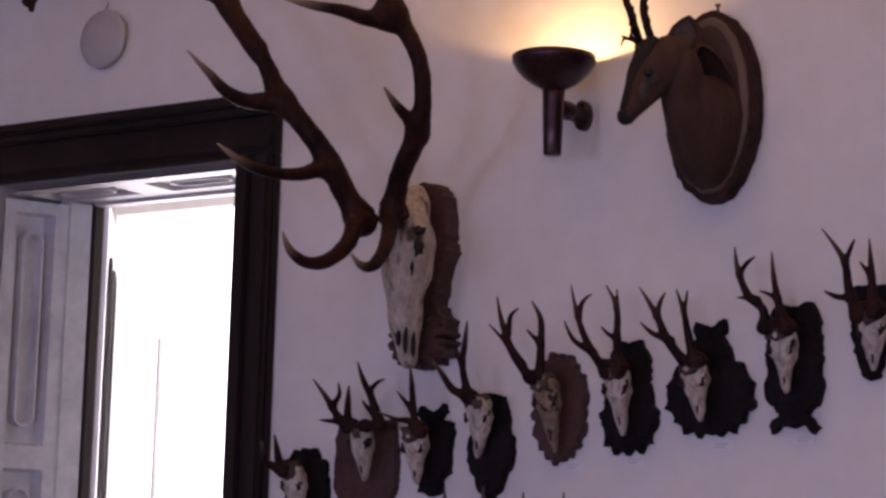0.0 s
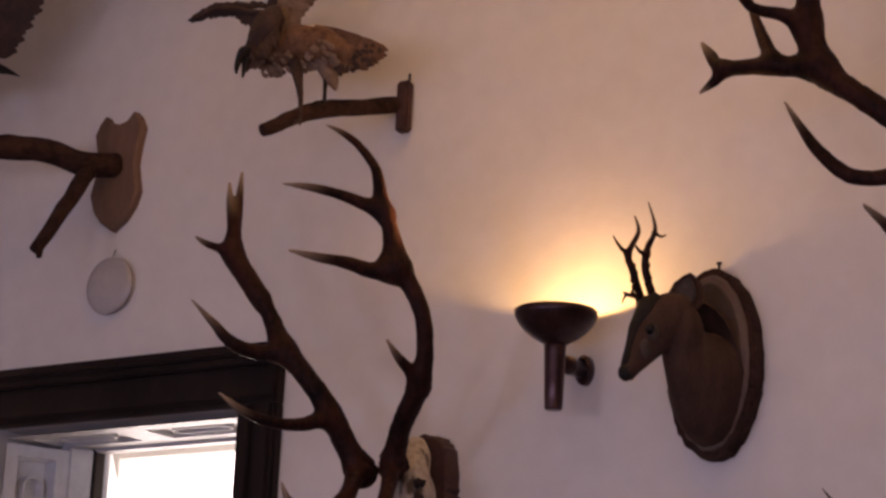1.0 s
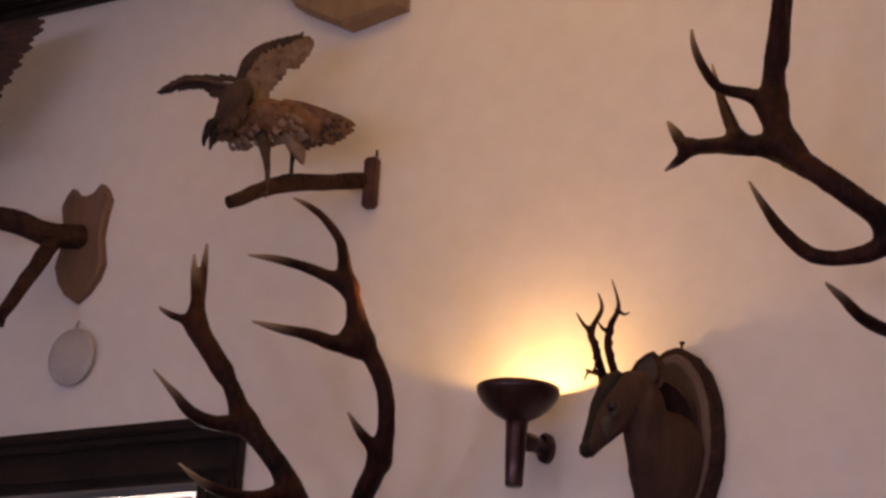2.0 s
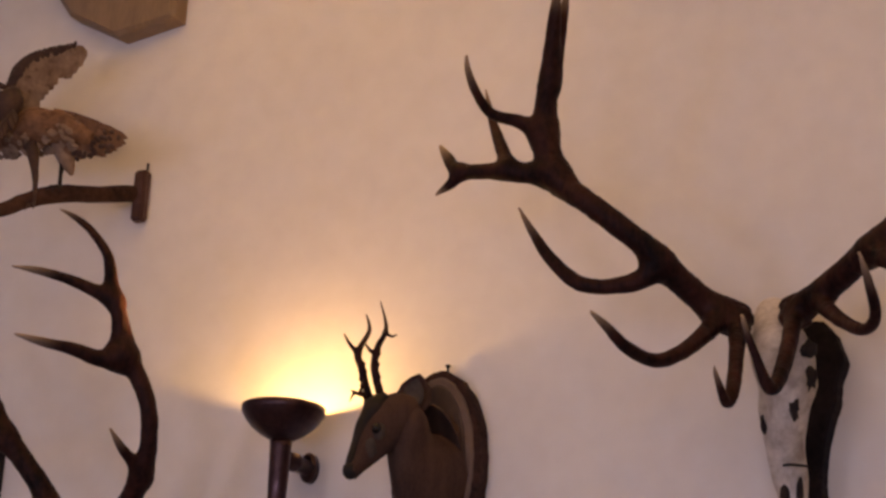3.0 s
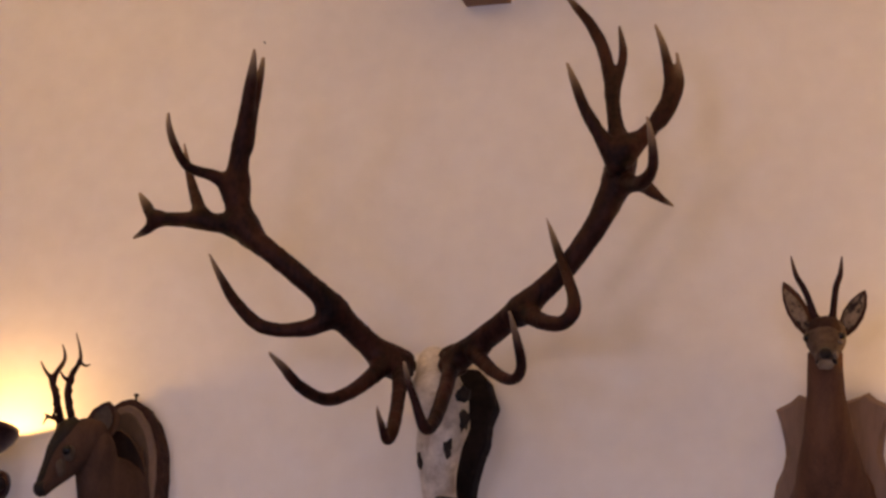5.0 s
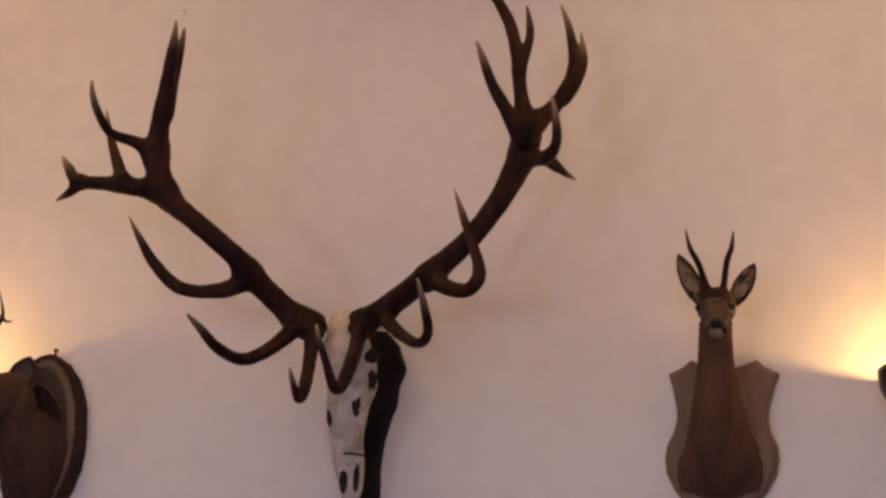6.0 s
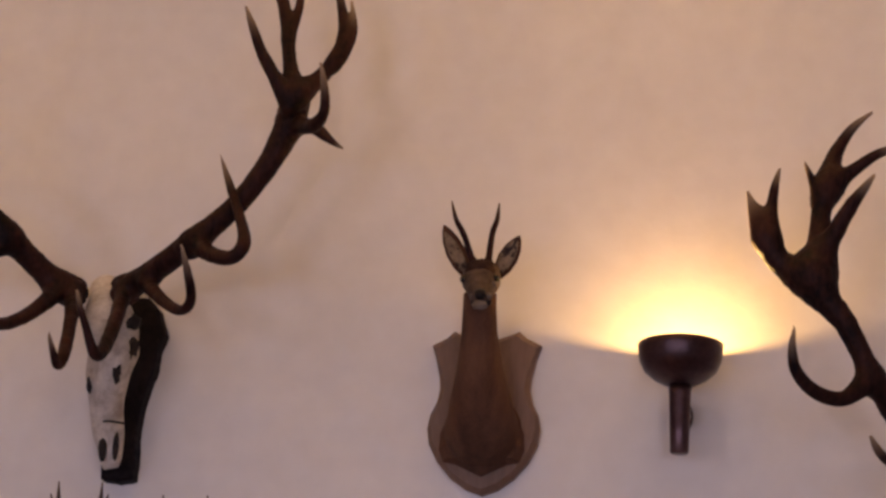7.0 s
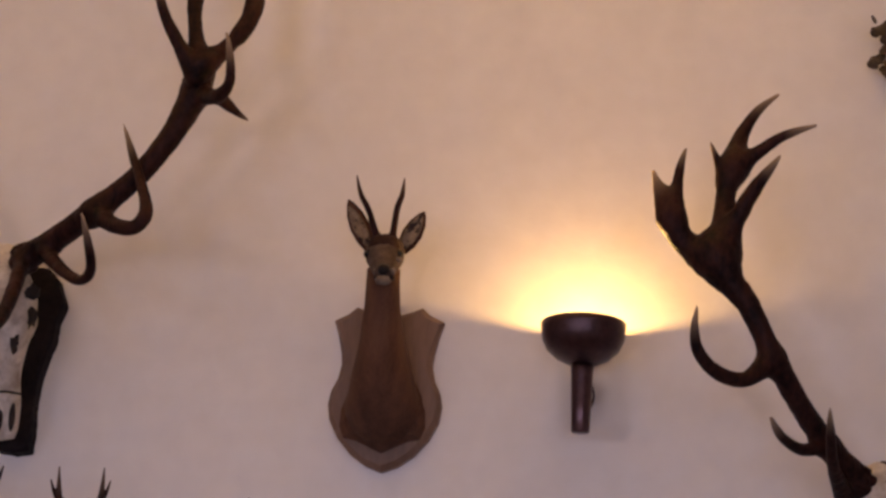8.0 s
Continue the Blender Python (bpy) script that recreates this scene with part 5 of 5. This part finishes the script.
def roe_head_two():
    t = thing("roe_mount", (-0.49, 0, 2.68), "mounted red-brown roe head with short spikes on oak shield", "trophy")
    half = [(0.0, 0.172), (0.03, 0.176), (0.055, 0.184), (0.073, 0.192), (0.09, 0.176), (0.122, 0.160), (0.112, 0.13), (0.102, 0.085), (0.100, 0.06), (0.106, 0.03), (0.120, 0.0), (0.125, -0.03), (0.120, -0.065), (0.100, -0.105), (0.07, -0.14), (0.035, -0.165), (0.0, -0.178)]
    part("plaque", board(bmesh.new(), mirrored(half), 0.03, 0.012), OAK, t, "brown oak shield with chamfered edge")
    bm = bmesh.new()
    sweep(bm, [(0.002, -0.028, -0.036, 0.086, 0.088), (0.002, -0.055, -0.034, 0.082, 0.084), (0.002, -0.085, 0.01, 0.068, 0.085), (0.003, -0.12, 0.075, 0.052, 0.07), (0.004, -0.15, 0.14, 0.041, 0.05), (0.006, -0.175, 0.19, 0.037, 0.042), (0.008, -0.195, 0.225, 0.036, 0.036)], seg=22, steps=5, rough=0.05, grain=18)
    part("neck", bm, FUR_RED, t, smooth=True)
    lip = mirrored([(0.0, 0.06), (0.048, 0.05), (0.074, 0.0), (0.092, -0.045), (0.094, -0.082), (0.084, -0.108), (0.058, -0.113), (0.03, -0.126), (0.0, -0.14)])
    part("neck_base", board(bmesh.new(), lip, 0.052, 0.014, -0.028), FUR_RED, t, "notched lower edge of the stuffed neck")
    bm = bmesh.new()
    sweep(bm, [(0.009, -0.165, 0.285, 0.02, 0.018), (0.010, -0.185, 0.275, 0.038, 0.034), (0.012, -0.215, 0.252, 0.042, 0.040), (0.016, -0.25, 0.228, 0.033, 0.034), (0.021, -0.28, 0.199, 0.023, 0.027), (0.025, -0.305, 0.179, 0.0175, 0.02)], seg=20, steps=5, rough=0.05, grain=20)
    head = part("head", bm, FACE, t, "grey-brown stuffed head", smooth=True)
    part("muzzle", ball(bmesh.new(), 0.026, -0.311, 0.190, 0.013, 0.010, 0.0125, lump=0.2), MUZZLE, head, "dark nose", smooth=True)
    part("chin", ball(bmesh.new(), 0.0245, -0.300, 0.170, 0.0175, 0.015, 0.0115, lump=0.3), FUR_WHITE, head, "pale chin", smooth=True)
    part("forehead", ball(bmesh.new(), 0.014, -0.236, 0.262, 0.034, 0.030, 0.031, lump=0.3), DARK_FUR, head, "dark forehead under the spikes", smooth=True)
    for sx in (0.008, 0.045):
        part("lip", ball(bmesh.new(), sx, -0.300, 0.189, 0.006, 0.012, 0.008, lump=0.3), FUR_WHITE, head, "pale patch beside the nose", smooth=True)
        part("whisker_patch", ball(bmesh.new(), sx + (0.003 if sx < 0.02 else -0.003), -0.296, 0.176, 0.007, 0.011, 0.006, lump=0.3), MUZZLE, head, "dark patch beside the chin", smooth=True)
        part("brow", ball(bmesh.new(), sx * 1.25 - 0.006, -0.262, 0.227, 0.009, 0.01, 0.006, lump=0.4), FUR_WHITE, head, "pale hair under the eye", smooth=True)
    for sx in (-0.019, 0.048):
        part("eye", ball(bmesh.new(), sx, -0.247, 0.243, 0.010, 0.011, 0.010), EYE, head, "dark glass eye", smooth=True)
    part("ear", ear(bmesh.new(), (-0.026, -0.185, 0.272), (-0.078, -0.195, 0.384), 0.023, (0.3, -1, 0.1)), FUR_RED, head, smooth=True)
    part("ear", ear(bmesh.new(), (0.044, -0.185, 0.268), (0.090, -0.195, 0.358), 0.026, (-0.3, -1, 0.1)), FUR_RED, head, smooth=True)
    part("inner_ear", ear(bmesh.new(), (0.047, -0.193, 0.276), (0.087, -0.203, 0.350), 0.019, (-0.3, -1, 0.1)), FUR_PALE, head, "pale spotted inner ear", smooth=True)
    part("inner_ear", ear(bmesh.new(), (-0.029, -0.193, 0.282), (-0.075, -0.203, 0.366), 0.015, (0.3, -1, 0.1)), FUR_PALE, head, "pale inner ear", smooth=True)

    def far():
        tine((-0.003, -0.205, 0.275, 0.0079), (-0.025, -0.235, 0.344, 0.0067), (-0.044, -0.240, 0.381, 0.0055), (-0.055, -0.240, 0.424, 0.0018))

    def near():
        tine((0.024, -0.205, 0.275, 0.0079), (0.035, -0.235, 0.344, 0.0067), (0.046, -0.240, 0.381, 0.0055), (0.049, -0.240, 0.417, 0.0018))

    antler("antler", t, far, (-0.005, -0.212, 0.290, 0.011, 8))
    antler("antler", t, near, (0.024, -0.212, 0.290, 0.011, 9))


roe_head_two()


# ---- stuffed birds on their perches ----
def along(line, u):
    """The point at u (0 to 1) of a broken line."""
    k = min(int(u * (len(line) - 1)), len(line) - 2)
    return Vector(line[k]).lerp(Vector(line[k + 1]), u * (len(line) - 1) - k)


def ragged(bm, edge, tips, count, wide, reach=1.0, lift=(0, 0, 0)):
    """Feathers in a fan from one line to another, uneven in length."""
    for k in range(count):
        u = k / (count - 1)
        a, b = along(edge, u), along(tips, u)
        b = a.lerp(b, reach * random.uniform(0.86, 1.06)) + Vector((random.uniform(-0.004, 0.004), 0, random.uniform(-0.004, 0.004)))
        feather(bm, a + Vector(lift), b + Vector(lift), wide * random.uniform(0.8, 1.15))


def hawk():
    t = thing("stuffed_hawk", (-3.05, -0.27, 3.32), "stuffed mottled brown hawk with raised wings on branch", "stuffed bird")
    bm = bmesh.new()
    sweep(bm, [(-0.148, -0.040, 0.139, 0.008, 0.007), (-0.121, -0.040, 0.146, 0.027, 0.023), (-0.083, -0.030, 0.160, 0.043, 0.036), (-0.032, -0.015, 0.173, 0.054, 0.045), (0.018, 0.000, 0.173, 0.048, 0.041), (0.066, 0.010, 0.154, 0.034, 0.029), (0.109, 0.020, 0.140, 0.017, 0.015)], seg=18, steps=5, rough=0.22, grain=34)
    body = part("body", bm, FEATHER, t, "mottled brown breast and back", smooth=True)
    bm = bmesh.new()
    spine = [(-0.129, -0.030, 0.151), (-0.070, -0.025, 0.160), (-0.024, -0.010, 0.171), (0.031, 0.005, 0.167), (0.078, 0.010, 0.149)]
    for k in range(170):
        u = random.random()
        c = along(spine, u)
        a = random.uniform(0, 2 * math.pi)
        rad = 0.026 + 0.017 * math.sin(0.4 + u * 2.5)
        d = Vector((0, math.cos(a) * rad, math.sin(a) * rad))
        feather(bm, c + d, c + d * 1.1 + Vector((random.uniform(0.012, 0.026), 0.008, -0.012)), 0.006, d.normalized() * 0.003)
    tagged(part("plumage", bm, FEATHER_PALE, body, "pale barred breast feathers"), kind="stuff")
    bm = bmesh.new()
    sweep(bm, [(-0.074, -0.060, 0.253, 0.021, 0.018), (-0.077, -0.070, 0.222, 0.037, 0.032), (-0.097, -0.075, 0.187, 0.032, 0.027), (-0.116, -0.080, 0.157, 0.023, 0.019), (-0.134, -0.080, 0.146, 0.016, 0.014), (-0.143, -0.080, 0.134, 0.007, 0.006)], seg=16, steps=5, rough=0.2, grain=40)
    ragged(bm, [(-0.108, -0.090, 0.218), (-0.108, -0.095, 0.174), (-0.103, -0.090, 0.146), (-0.071, -0.090, 0.169), (-0.052, -0.085, 0.195)], [(-0.109, -0.095, 0.185), (-0.115, -0.095, 0.144), (-0.103, -0.090, 0.115), (-0.058, -0.085, 0.129), (-0.035, -0.080, 0.163)], 22, 0.009)
    neck = tagged(part("neck", bm, FEATHER_DARK, t, "dark feathered neck and shoulder", smooth=True), kind="stuff")
    bm = bmesh.new()
    sweep(bm, [(-0.105, -0.100, 0.149, 0.007, 0.006), (-0.125, -0.100, 0.144, 0.015, 0.012), (-0.137, -0.100, 0.129, 0.011, 0.009), (-0.144, -0.100, 0.110, 0.007, 0.006), (-0.144, -0.100, 0.092, 0.003, 0.002)], seg=12, steps=5, rough=0.15, grain=50)
    sweep(bm, [(-0.122, -0.090, 0.135, 0.012, 0.010), (-0.128, -0.090, 0.111, 0.008, 0.007), (-0.133, -0.090, 0.084, 0.003, 0.002)], seg=10, steps=4, rough=0.15, grain=50)
    head = part("head", bm, MUZZLE, neck, "dark bent head with open beak", smooth=True)
    bm = bmesh.new()
    ragged(bm, [(-0.135, -0.075, 0.154), (-0.110, -0.075, 0.138), (-0.087, -0.070, 0.131)], [(-0.141, -0.075, 0.104), (-0.116, -0.075, 0.106), (-0.095, -0.070, 0.107)], 9, 0.008)
    part("throat", bm, FEATHER, neck, "grey-brown throat feathers")
    bm = bmesh.new()
    sweep(bm, [(-0.069, -0.060, 0.235, 0.027, 0.011), (-0.092, -0.070, 0.239, 0.027, 0.011), (-0.132, -0.085, 0.249, 0.019, 0.008), (-0.172, -0.100, 0.258, 0.015, 0.006), (-0.207, -0.110, 0.259, 0.015, 0.006), (-0.245, -0.115, 0.250, 0.010, 0.004), (-0.275, -0.120, 0.244, 0.008, 0.003), (-0.285, -0.120, 0.243, 0.004, 0.002)], seg=12, steps=5, rough=0.22, grain=45)
    ragged(bm, [(-0.085, -0.080, 0.245), (-0.146, -0.090, 0.258), (-0.195, -0.105, 0.271), (-0.228, -0.115, 0.259)], [(-0.118, -0.080, 0.200), (-0.175, -0.090, 0.244), (-0.227, -0.110, 0.242), (-0.282, -0.120, 0.241)], 22, 0.009)
    ragged(bm, [(-0.073, -0.075, 0.253), (-0.133, -0.085, 0.261), (-0.190, -0.100, 0.269), (-0.233, -0.110, 0.261)], [(-0.116, -0.075, 0.273), (-0.182, -0.085, 0.281), (-0.232, -0.100, 0.280), (-0.271, -0.115, 0.255)], 16, 0.007)
    tagged(part("wing", bm, FEATHER_DARK, t, "dark spread wing seen edge-on"), kind="stuff")
    bm = bmesh.new()
    edge = [(-0.107, -0.030, 0.230), (-0.120, -0.020, 0.293), (-0.117, -0.010, 0.333), (-0.108, 0.010, 0.364), (-0.085, 0.030, 0.388), (-0.043, 0.050, 0.401), (-0.011, 0.070, 0.410)]
    tips = [(-0.070, -0.015, 0.209), (-0.050, -0.005, 0.225), (-0.025, 0.005, 0.250), (-0.019, 0.020, 0.284), (-0.022, 0.035, 0.312), (0.001, 0.055, 0.324), (0.025, 0.070, 0.370)]
    ragged(bm, edge, tips, 20, 0.018)
    ragged(bm, edge, tips, 16, 0.014, 0.72, (0, -0.006, 0))
    wing = tagged(part("wing", bm, FEATHER_PALE, t, "raised wing, pale barred underside"), kind="stuff")
    bm = bmesh.new()
    ragged(bm, edge[1:], tips[1:], 22, 0.011, 0.30, (0, -0.011, 0.003))
    sweep(bm, [(*along(edge, k / 12), 0.005, 0.006) for k in range(1, 13)], seg=8, rough=0.2, grain=60)
    part("wing_edge", bm, FEATHER_DARK, wing, "dark leading wing edge")
    bm = bmesh.new()
    root = [(0.014, -0.010, 0.212), (0.032, -0.005, 0.186), (0.041, 0.000, 0.155), (0.046, 0.000, 0.126)]
    fan = [(0.184, 0.050, 0.144), (0.157, 0.045, 0.120), (0.128, 0.035, 0.099), (0.073, 0.020, 0.096)]
    ragged(bm, root, fan, 19, 0.012)
    ragged(bm, root, fan, 15, 0.013, 0.78, (0, -0.006, 0))
    tail = tagged(part("tail", bm, FEATHER, t, "fanned mottled tail feathers"), kind="stuff")
    bm = bmesh.new()
    for k in range(34):
        u = random.random()
        c = along(root, u).lerp(along(fan, u), random.uniform(0.62, 0.98))
        feather(bm, c + Vector((0, -0.009, 0)), c + Vector((random.uniform(0.008, 0.018), -0.009, random.uniform(-0.012, -0.004))), 0.005)
    tagged(part("bars", bm, FEATHER_DARK, tail, "dark bars across the tail"), kind="stuff")
    for rows, material in (([(-0.030, -0.030, 0.126, 0.017, 0.015), (-0.016, -0.030, 0.089, 0.013, 0.011), (-0.006, -0.030, 0.045, 0.008, 0.007), (-0.002, -0.030, 0.010, 0.006, 0.005), (-0.002, -0.030, -0.029, 0.005, 0.004)], FEATHER_DARK), ([(0.021, 0.010, 0.145, 0.027, 0.023), (0.036, 0.015, 0.109, 0.024, 0.020), (0.051, 0.015, 0.083, 0.017, 0.015), (0.059, 0.020, 0.058, 0.005, 0.004)], FEATHER_PALE), ([(0.037, 0.010, 0.086, 0.008, 0.007), (0.035, 0.010, 0.058, 0.005, 0.004), (0.036, 0.010, 0.025, 0.005, 0.004)], MUZZLE)):
        bm = bmesh.new()
        sweep(bm, rows, seg=10, rough=0.15, grain=60)
        x, y, z = rows[-1][:3]
        for k in range(3 if len(rows) != 4 else 0):
            sweep(bm, [(x, y, z + 0.004, 0.004, 0.004), (x - 0.018 + 0.016 * k, y - 0.014, z + 0.001, 0.0035, 0.0035), (x - 0.026 + 0.022 * k, y - 0.022, z - 0.016, 0.001, 0.001)], seg=6)
        part("thigh" if len(rows) == 4 else "leg", bm, material, t, smooth=True)


hawk()



def branch_perch():
    t = thing("branch_perch", (-2.958, 0, 3.408), "brown bark branch perch fixed to a wall block", "perch")
    bm = bmesh.new()
    sweep(bm, [(-0.018, -0.02, 0.002, 0.020, 0.021), (-0.045, -0.12, -0.03, 0.019, 0.020), (-0.078, -0.24, -0.068, 0.020, 0.021), (-0.111, -0.30, -0.100, 0.018, 0.019), (-0.125, -0.34, -0.128, 0.017, 0.017), (-0.142, -0.375, -0.150, 0.016, 0.016)], seg=14, rough=0.18, grain=30)
    part("branch", bm, BARK, t, "rough brown branch", smooth=True)
    bm = bmesh.new()
    box(bm, -0.019, 0.016, -0.03, 0, -0.068, 0.060, bevel=0.006)
    block = part("wall_block", bm, RED_WOOD, t)
    part("screw", lathe(bmesh.new(), [(0.003, 0.0), (0.003, 0.018)], seg=8, centre=(0.008, -0.012, 0.062)), WIRE, block)


branch_perch()


def forked_perch():
    t = thing("forked_perch", (-3.871, 0, 3.355), "forked dark branch perch on a brown wooden shield", "perch")
    half = [(0.0, 0.138), (0.03, 0.145), (0.05, 0.166), (0.066, 0.15), (0.082, 0.12), (0.072, 0.07), (0.066, 0.02), (0.074, -0.02), (0.082, -0.055), (0.068, -0.095), (0.04, -0.13), (0.0, -0.156)]
    part("plaque", board(bmesh.new(), mirrored(half), 0.025, 0.006), OAK, t, "brown oak shield")
    bm = bmesh.new()
    sweep(bm, [(-0.001, -0.020, 0.023, 0.034, 0.033), (-0.034, -0.120, 0.006, 0.031, 0.032), (-0.079, -0.200, 0.022, 0.030, 0.031), (-0.142, -0.320, 0.008, 0.031, 0.031), (-0.198, -0.420, -0.019, 0.022, 0.022), (-0.237, -0.480, -0.013, 0.012, 0.012)], seg=14, rough=0.16, grain=25)
    sweep(bm, [(-0.022, -0.100, -0.009, 0.024, 0.024), (-0.003, -0.200, -0.145, 0.020, 0.020), (-0.006, -0.280, -0.271, 0.016, 0.016)], seg=12, rough=0.16, grain=25)
    sweep(bm, [(-0.004, -0.27, -0.255, 0.012, 0.012), (0.012, -0.285, -0.29, 0.008, 0.008)], seg=8, rough=0.1)
    part("branch", bm, BARK, t, "dark forked branch", smooth=True)


forked_perch()


def dark_bird():
    t = thing("stuffed_bird", (-4.05, -0.36, 3.42), "stuffed dark brown bird with a spread wing", "stuffed bird")
    o = Vector((4.05, 0.36, -3.42))

    def at(x, y, z, *r):
        return (x + o.x, y + o.y, z + o.z, *r)

    bm = bmesh.new()
    sweep(bm, [at(-4.06, -0.30, 3.585, 0.012, 0.012), at(-4.085, -0.305, 3.595, 0.032, 0.03), at(-4.13, -0.32, 3.61, 0.038, 0.036), at(-4.19, -0.34, 3.64, 0.065, 0.06), at(-4.26, -0.36, 3.63, 0.075, 0.07), at(-4.33, -0.38, 3.58, 0.05, 0.045), at(-4.4, -0.4, 3.52, 0.02, 0.015)], seg=16, rough=0.2, grain=30)
    part("body", bm, FEATHER_DARK, t, smooth=True)
    bm = bmesh.new()
    sweep(bm, [at(-4.06, -0.30, 3.588, 0.014, 0.016), at(-4.02, -0.30, 3.575, 0.008, 0.009), at(-3.972, -0.30, 3.553, 0.001, 0.001)], seg=8)
    part("beak", bm, MUZZLE, t, "dark pointed beak", smooth=True)
    bm = bmesh.new()
    for row, (reach, wide) in enumerate(((1.0, 0.02), (0.72, 0.02), (0.45, 0.018))):
        for k in range(15):
            u = k / 14
            root = Vector(at(-4.24 + 0.05 * u, -0.30 - 0.004 * row, 3.70 + 0.16 * u))
            tip = Vector(at(-4.06 + 0.19 * u ** 1.15, -0.25 - 0.004 * row, 3.642 + 0.26 * u ** 1.25))
            feather(bm, root, root.lerp(tip, reach * (1 + 0.04 * (k % 2))), wide)
    part("wing", bm, FEATHER_DARK, t, "spread dark wing")
    for dx in (-0.02, 0.02):
        bm = bmesh.new()
        sweep(bm, [at(-4.2 + dx, -0.35, 3.6, 0.016, 0.016), at(-4.13 + dx, -0.37, 3.46, 0.006, 0.006), at(-4.09 + dx, -0.37, 3.37, 0.005, 0.005)], seg=8)
        part("leg", bm, MUZZLE, t, smooth=True)


dark_bird()


# ---- plate, boards, twigs and nails ----
def wall_plate_thing():
    t = thing("wall_plate", (-3.862, 0, 3.052), "round pale glossy porcelain plate hung on the wall", "plate")
    bm = lathe(bmesh.new(), [(0.05, 0.0), (0.073, -0.012), (0.077, -0.018), (0.075, -0.022), (0.064, -0.026), (0.041, -0.034), (0.014, -0.038), (0.0005, -0.0385)], seg=40, axis="y")
    part("dish", bm, PORCELAIN, t, smooth=True)
    bm = bmesh.new()
    sweep(bm, [(0.0, -0.012, 0.08, 0.0015, 0.0015), (0.004, -0.012, 0.092, 0.0015, 0.0015), (0.0, -0.004, 0.1, 0.0015, 0.0015)], seg=6)
    part("hanger", bm, WIRE, t, "wire hanger")


wall_plate_thing()

t = thing("wall_board", (-3.055, 0, 3.918), "pale oak trophy board with an angled lower edge", "board")
part("panel", board(bmesh.new(), [(-0.215, 0.155), (-0.21, 0.06), (-0.15, -0.02), (0.0, -0.098), (0.165, -0.07), (0.165, 0.155)], 0.06, 0.012), PALE_OAK, t)
t = thing("wall_board", (-1.30, 0, 3.985), "brown oak trophy board above the stag antlers", "board")
part("panel", board(bmesh.new(), [(-0.06, 0.17), (-0.06, -0.125), (0.05, -0.125), (0.05, 0.17)], 0.14, 0.01), OAK, t)

t = thing("dried_sprig", (0.60, 0, 3.495), "bunch of dried brown and red leaves on the wall", "dried sprig")
bm = bmesh.new()
sweep(bm, [(0.02, -0.01, 0.08, 0.005, 0.005), (0.0, -0.05, 0.02, 0.005, 0.005), (0.0, -0.06, -0.08, 0.003, 0.003)], seg=8)
part("twig", bm, BARK, t, smooth=True)
bm = bmesh.new()
for k in range(60):
    p = Vector((random.uniform(-0.03, 0.05), random.uniform(-0.1, -0.02), random.uniform(-0.07, 0.06)))
    feather(bm, p, p + Vector((random.uniform(-0.03, 0.03), random.uniform(-0.03, 0.01), random.uniform(-0.03, 0.015))), 0.011)
part("leaves", bm, LEAF, t)

for nx, nz in ((-1.873, 3.81),):
    t = thing("nail", (nx, 0, nz), "small bare nail in the plaster wall", "nail")
    part("shank", lathe(bmesh.new(), [(0.0015, 0.0), (0.0015, -0.004), (0.002, -0.005), (0.002, -0.007)], seg=8, axis="y"), WIRE, t)
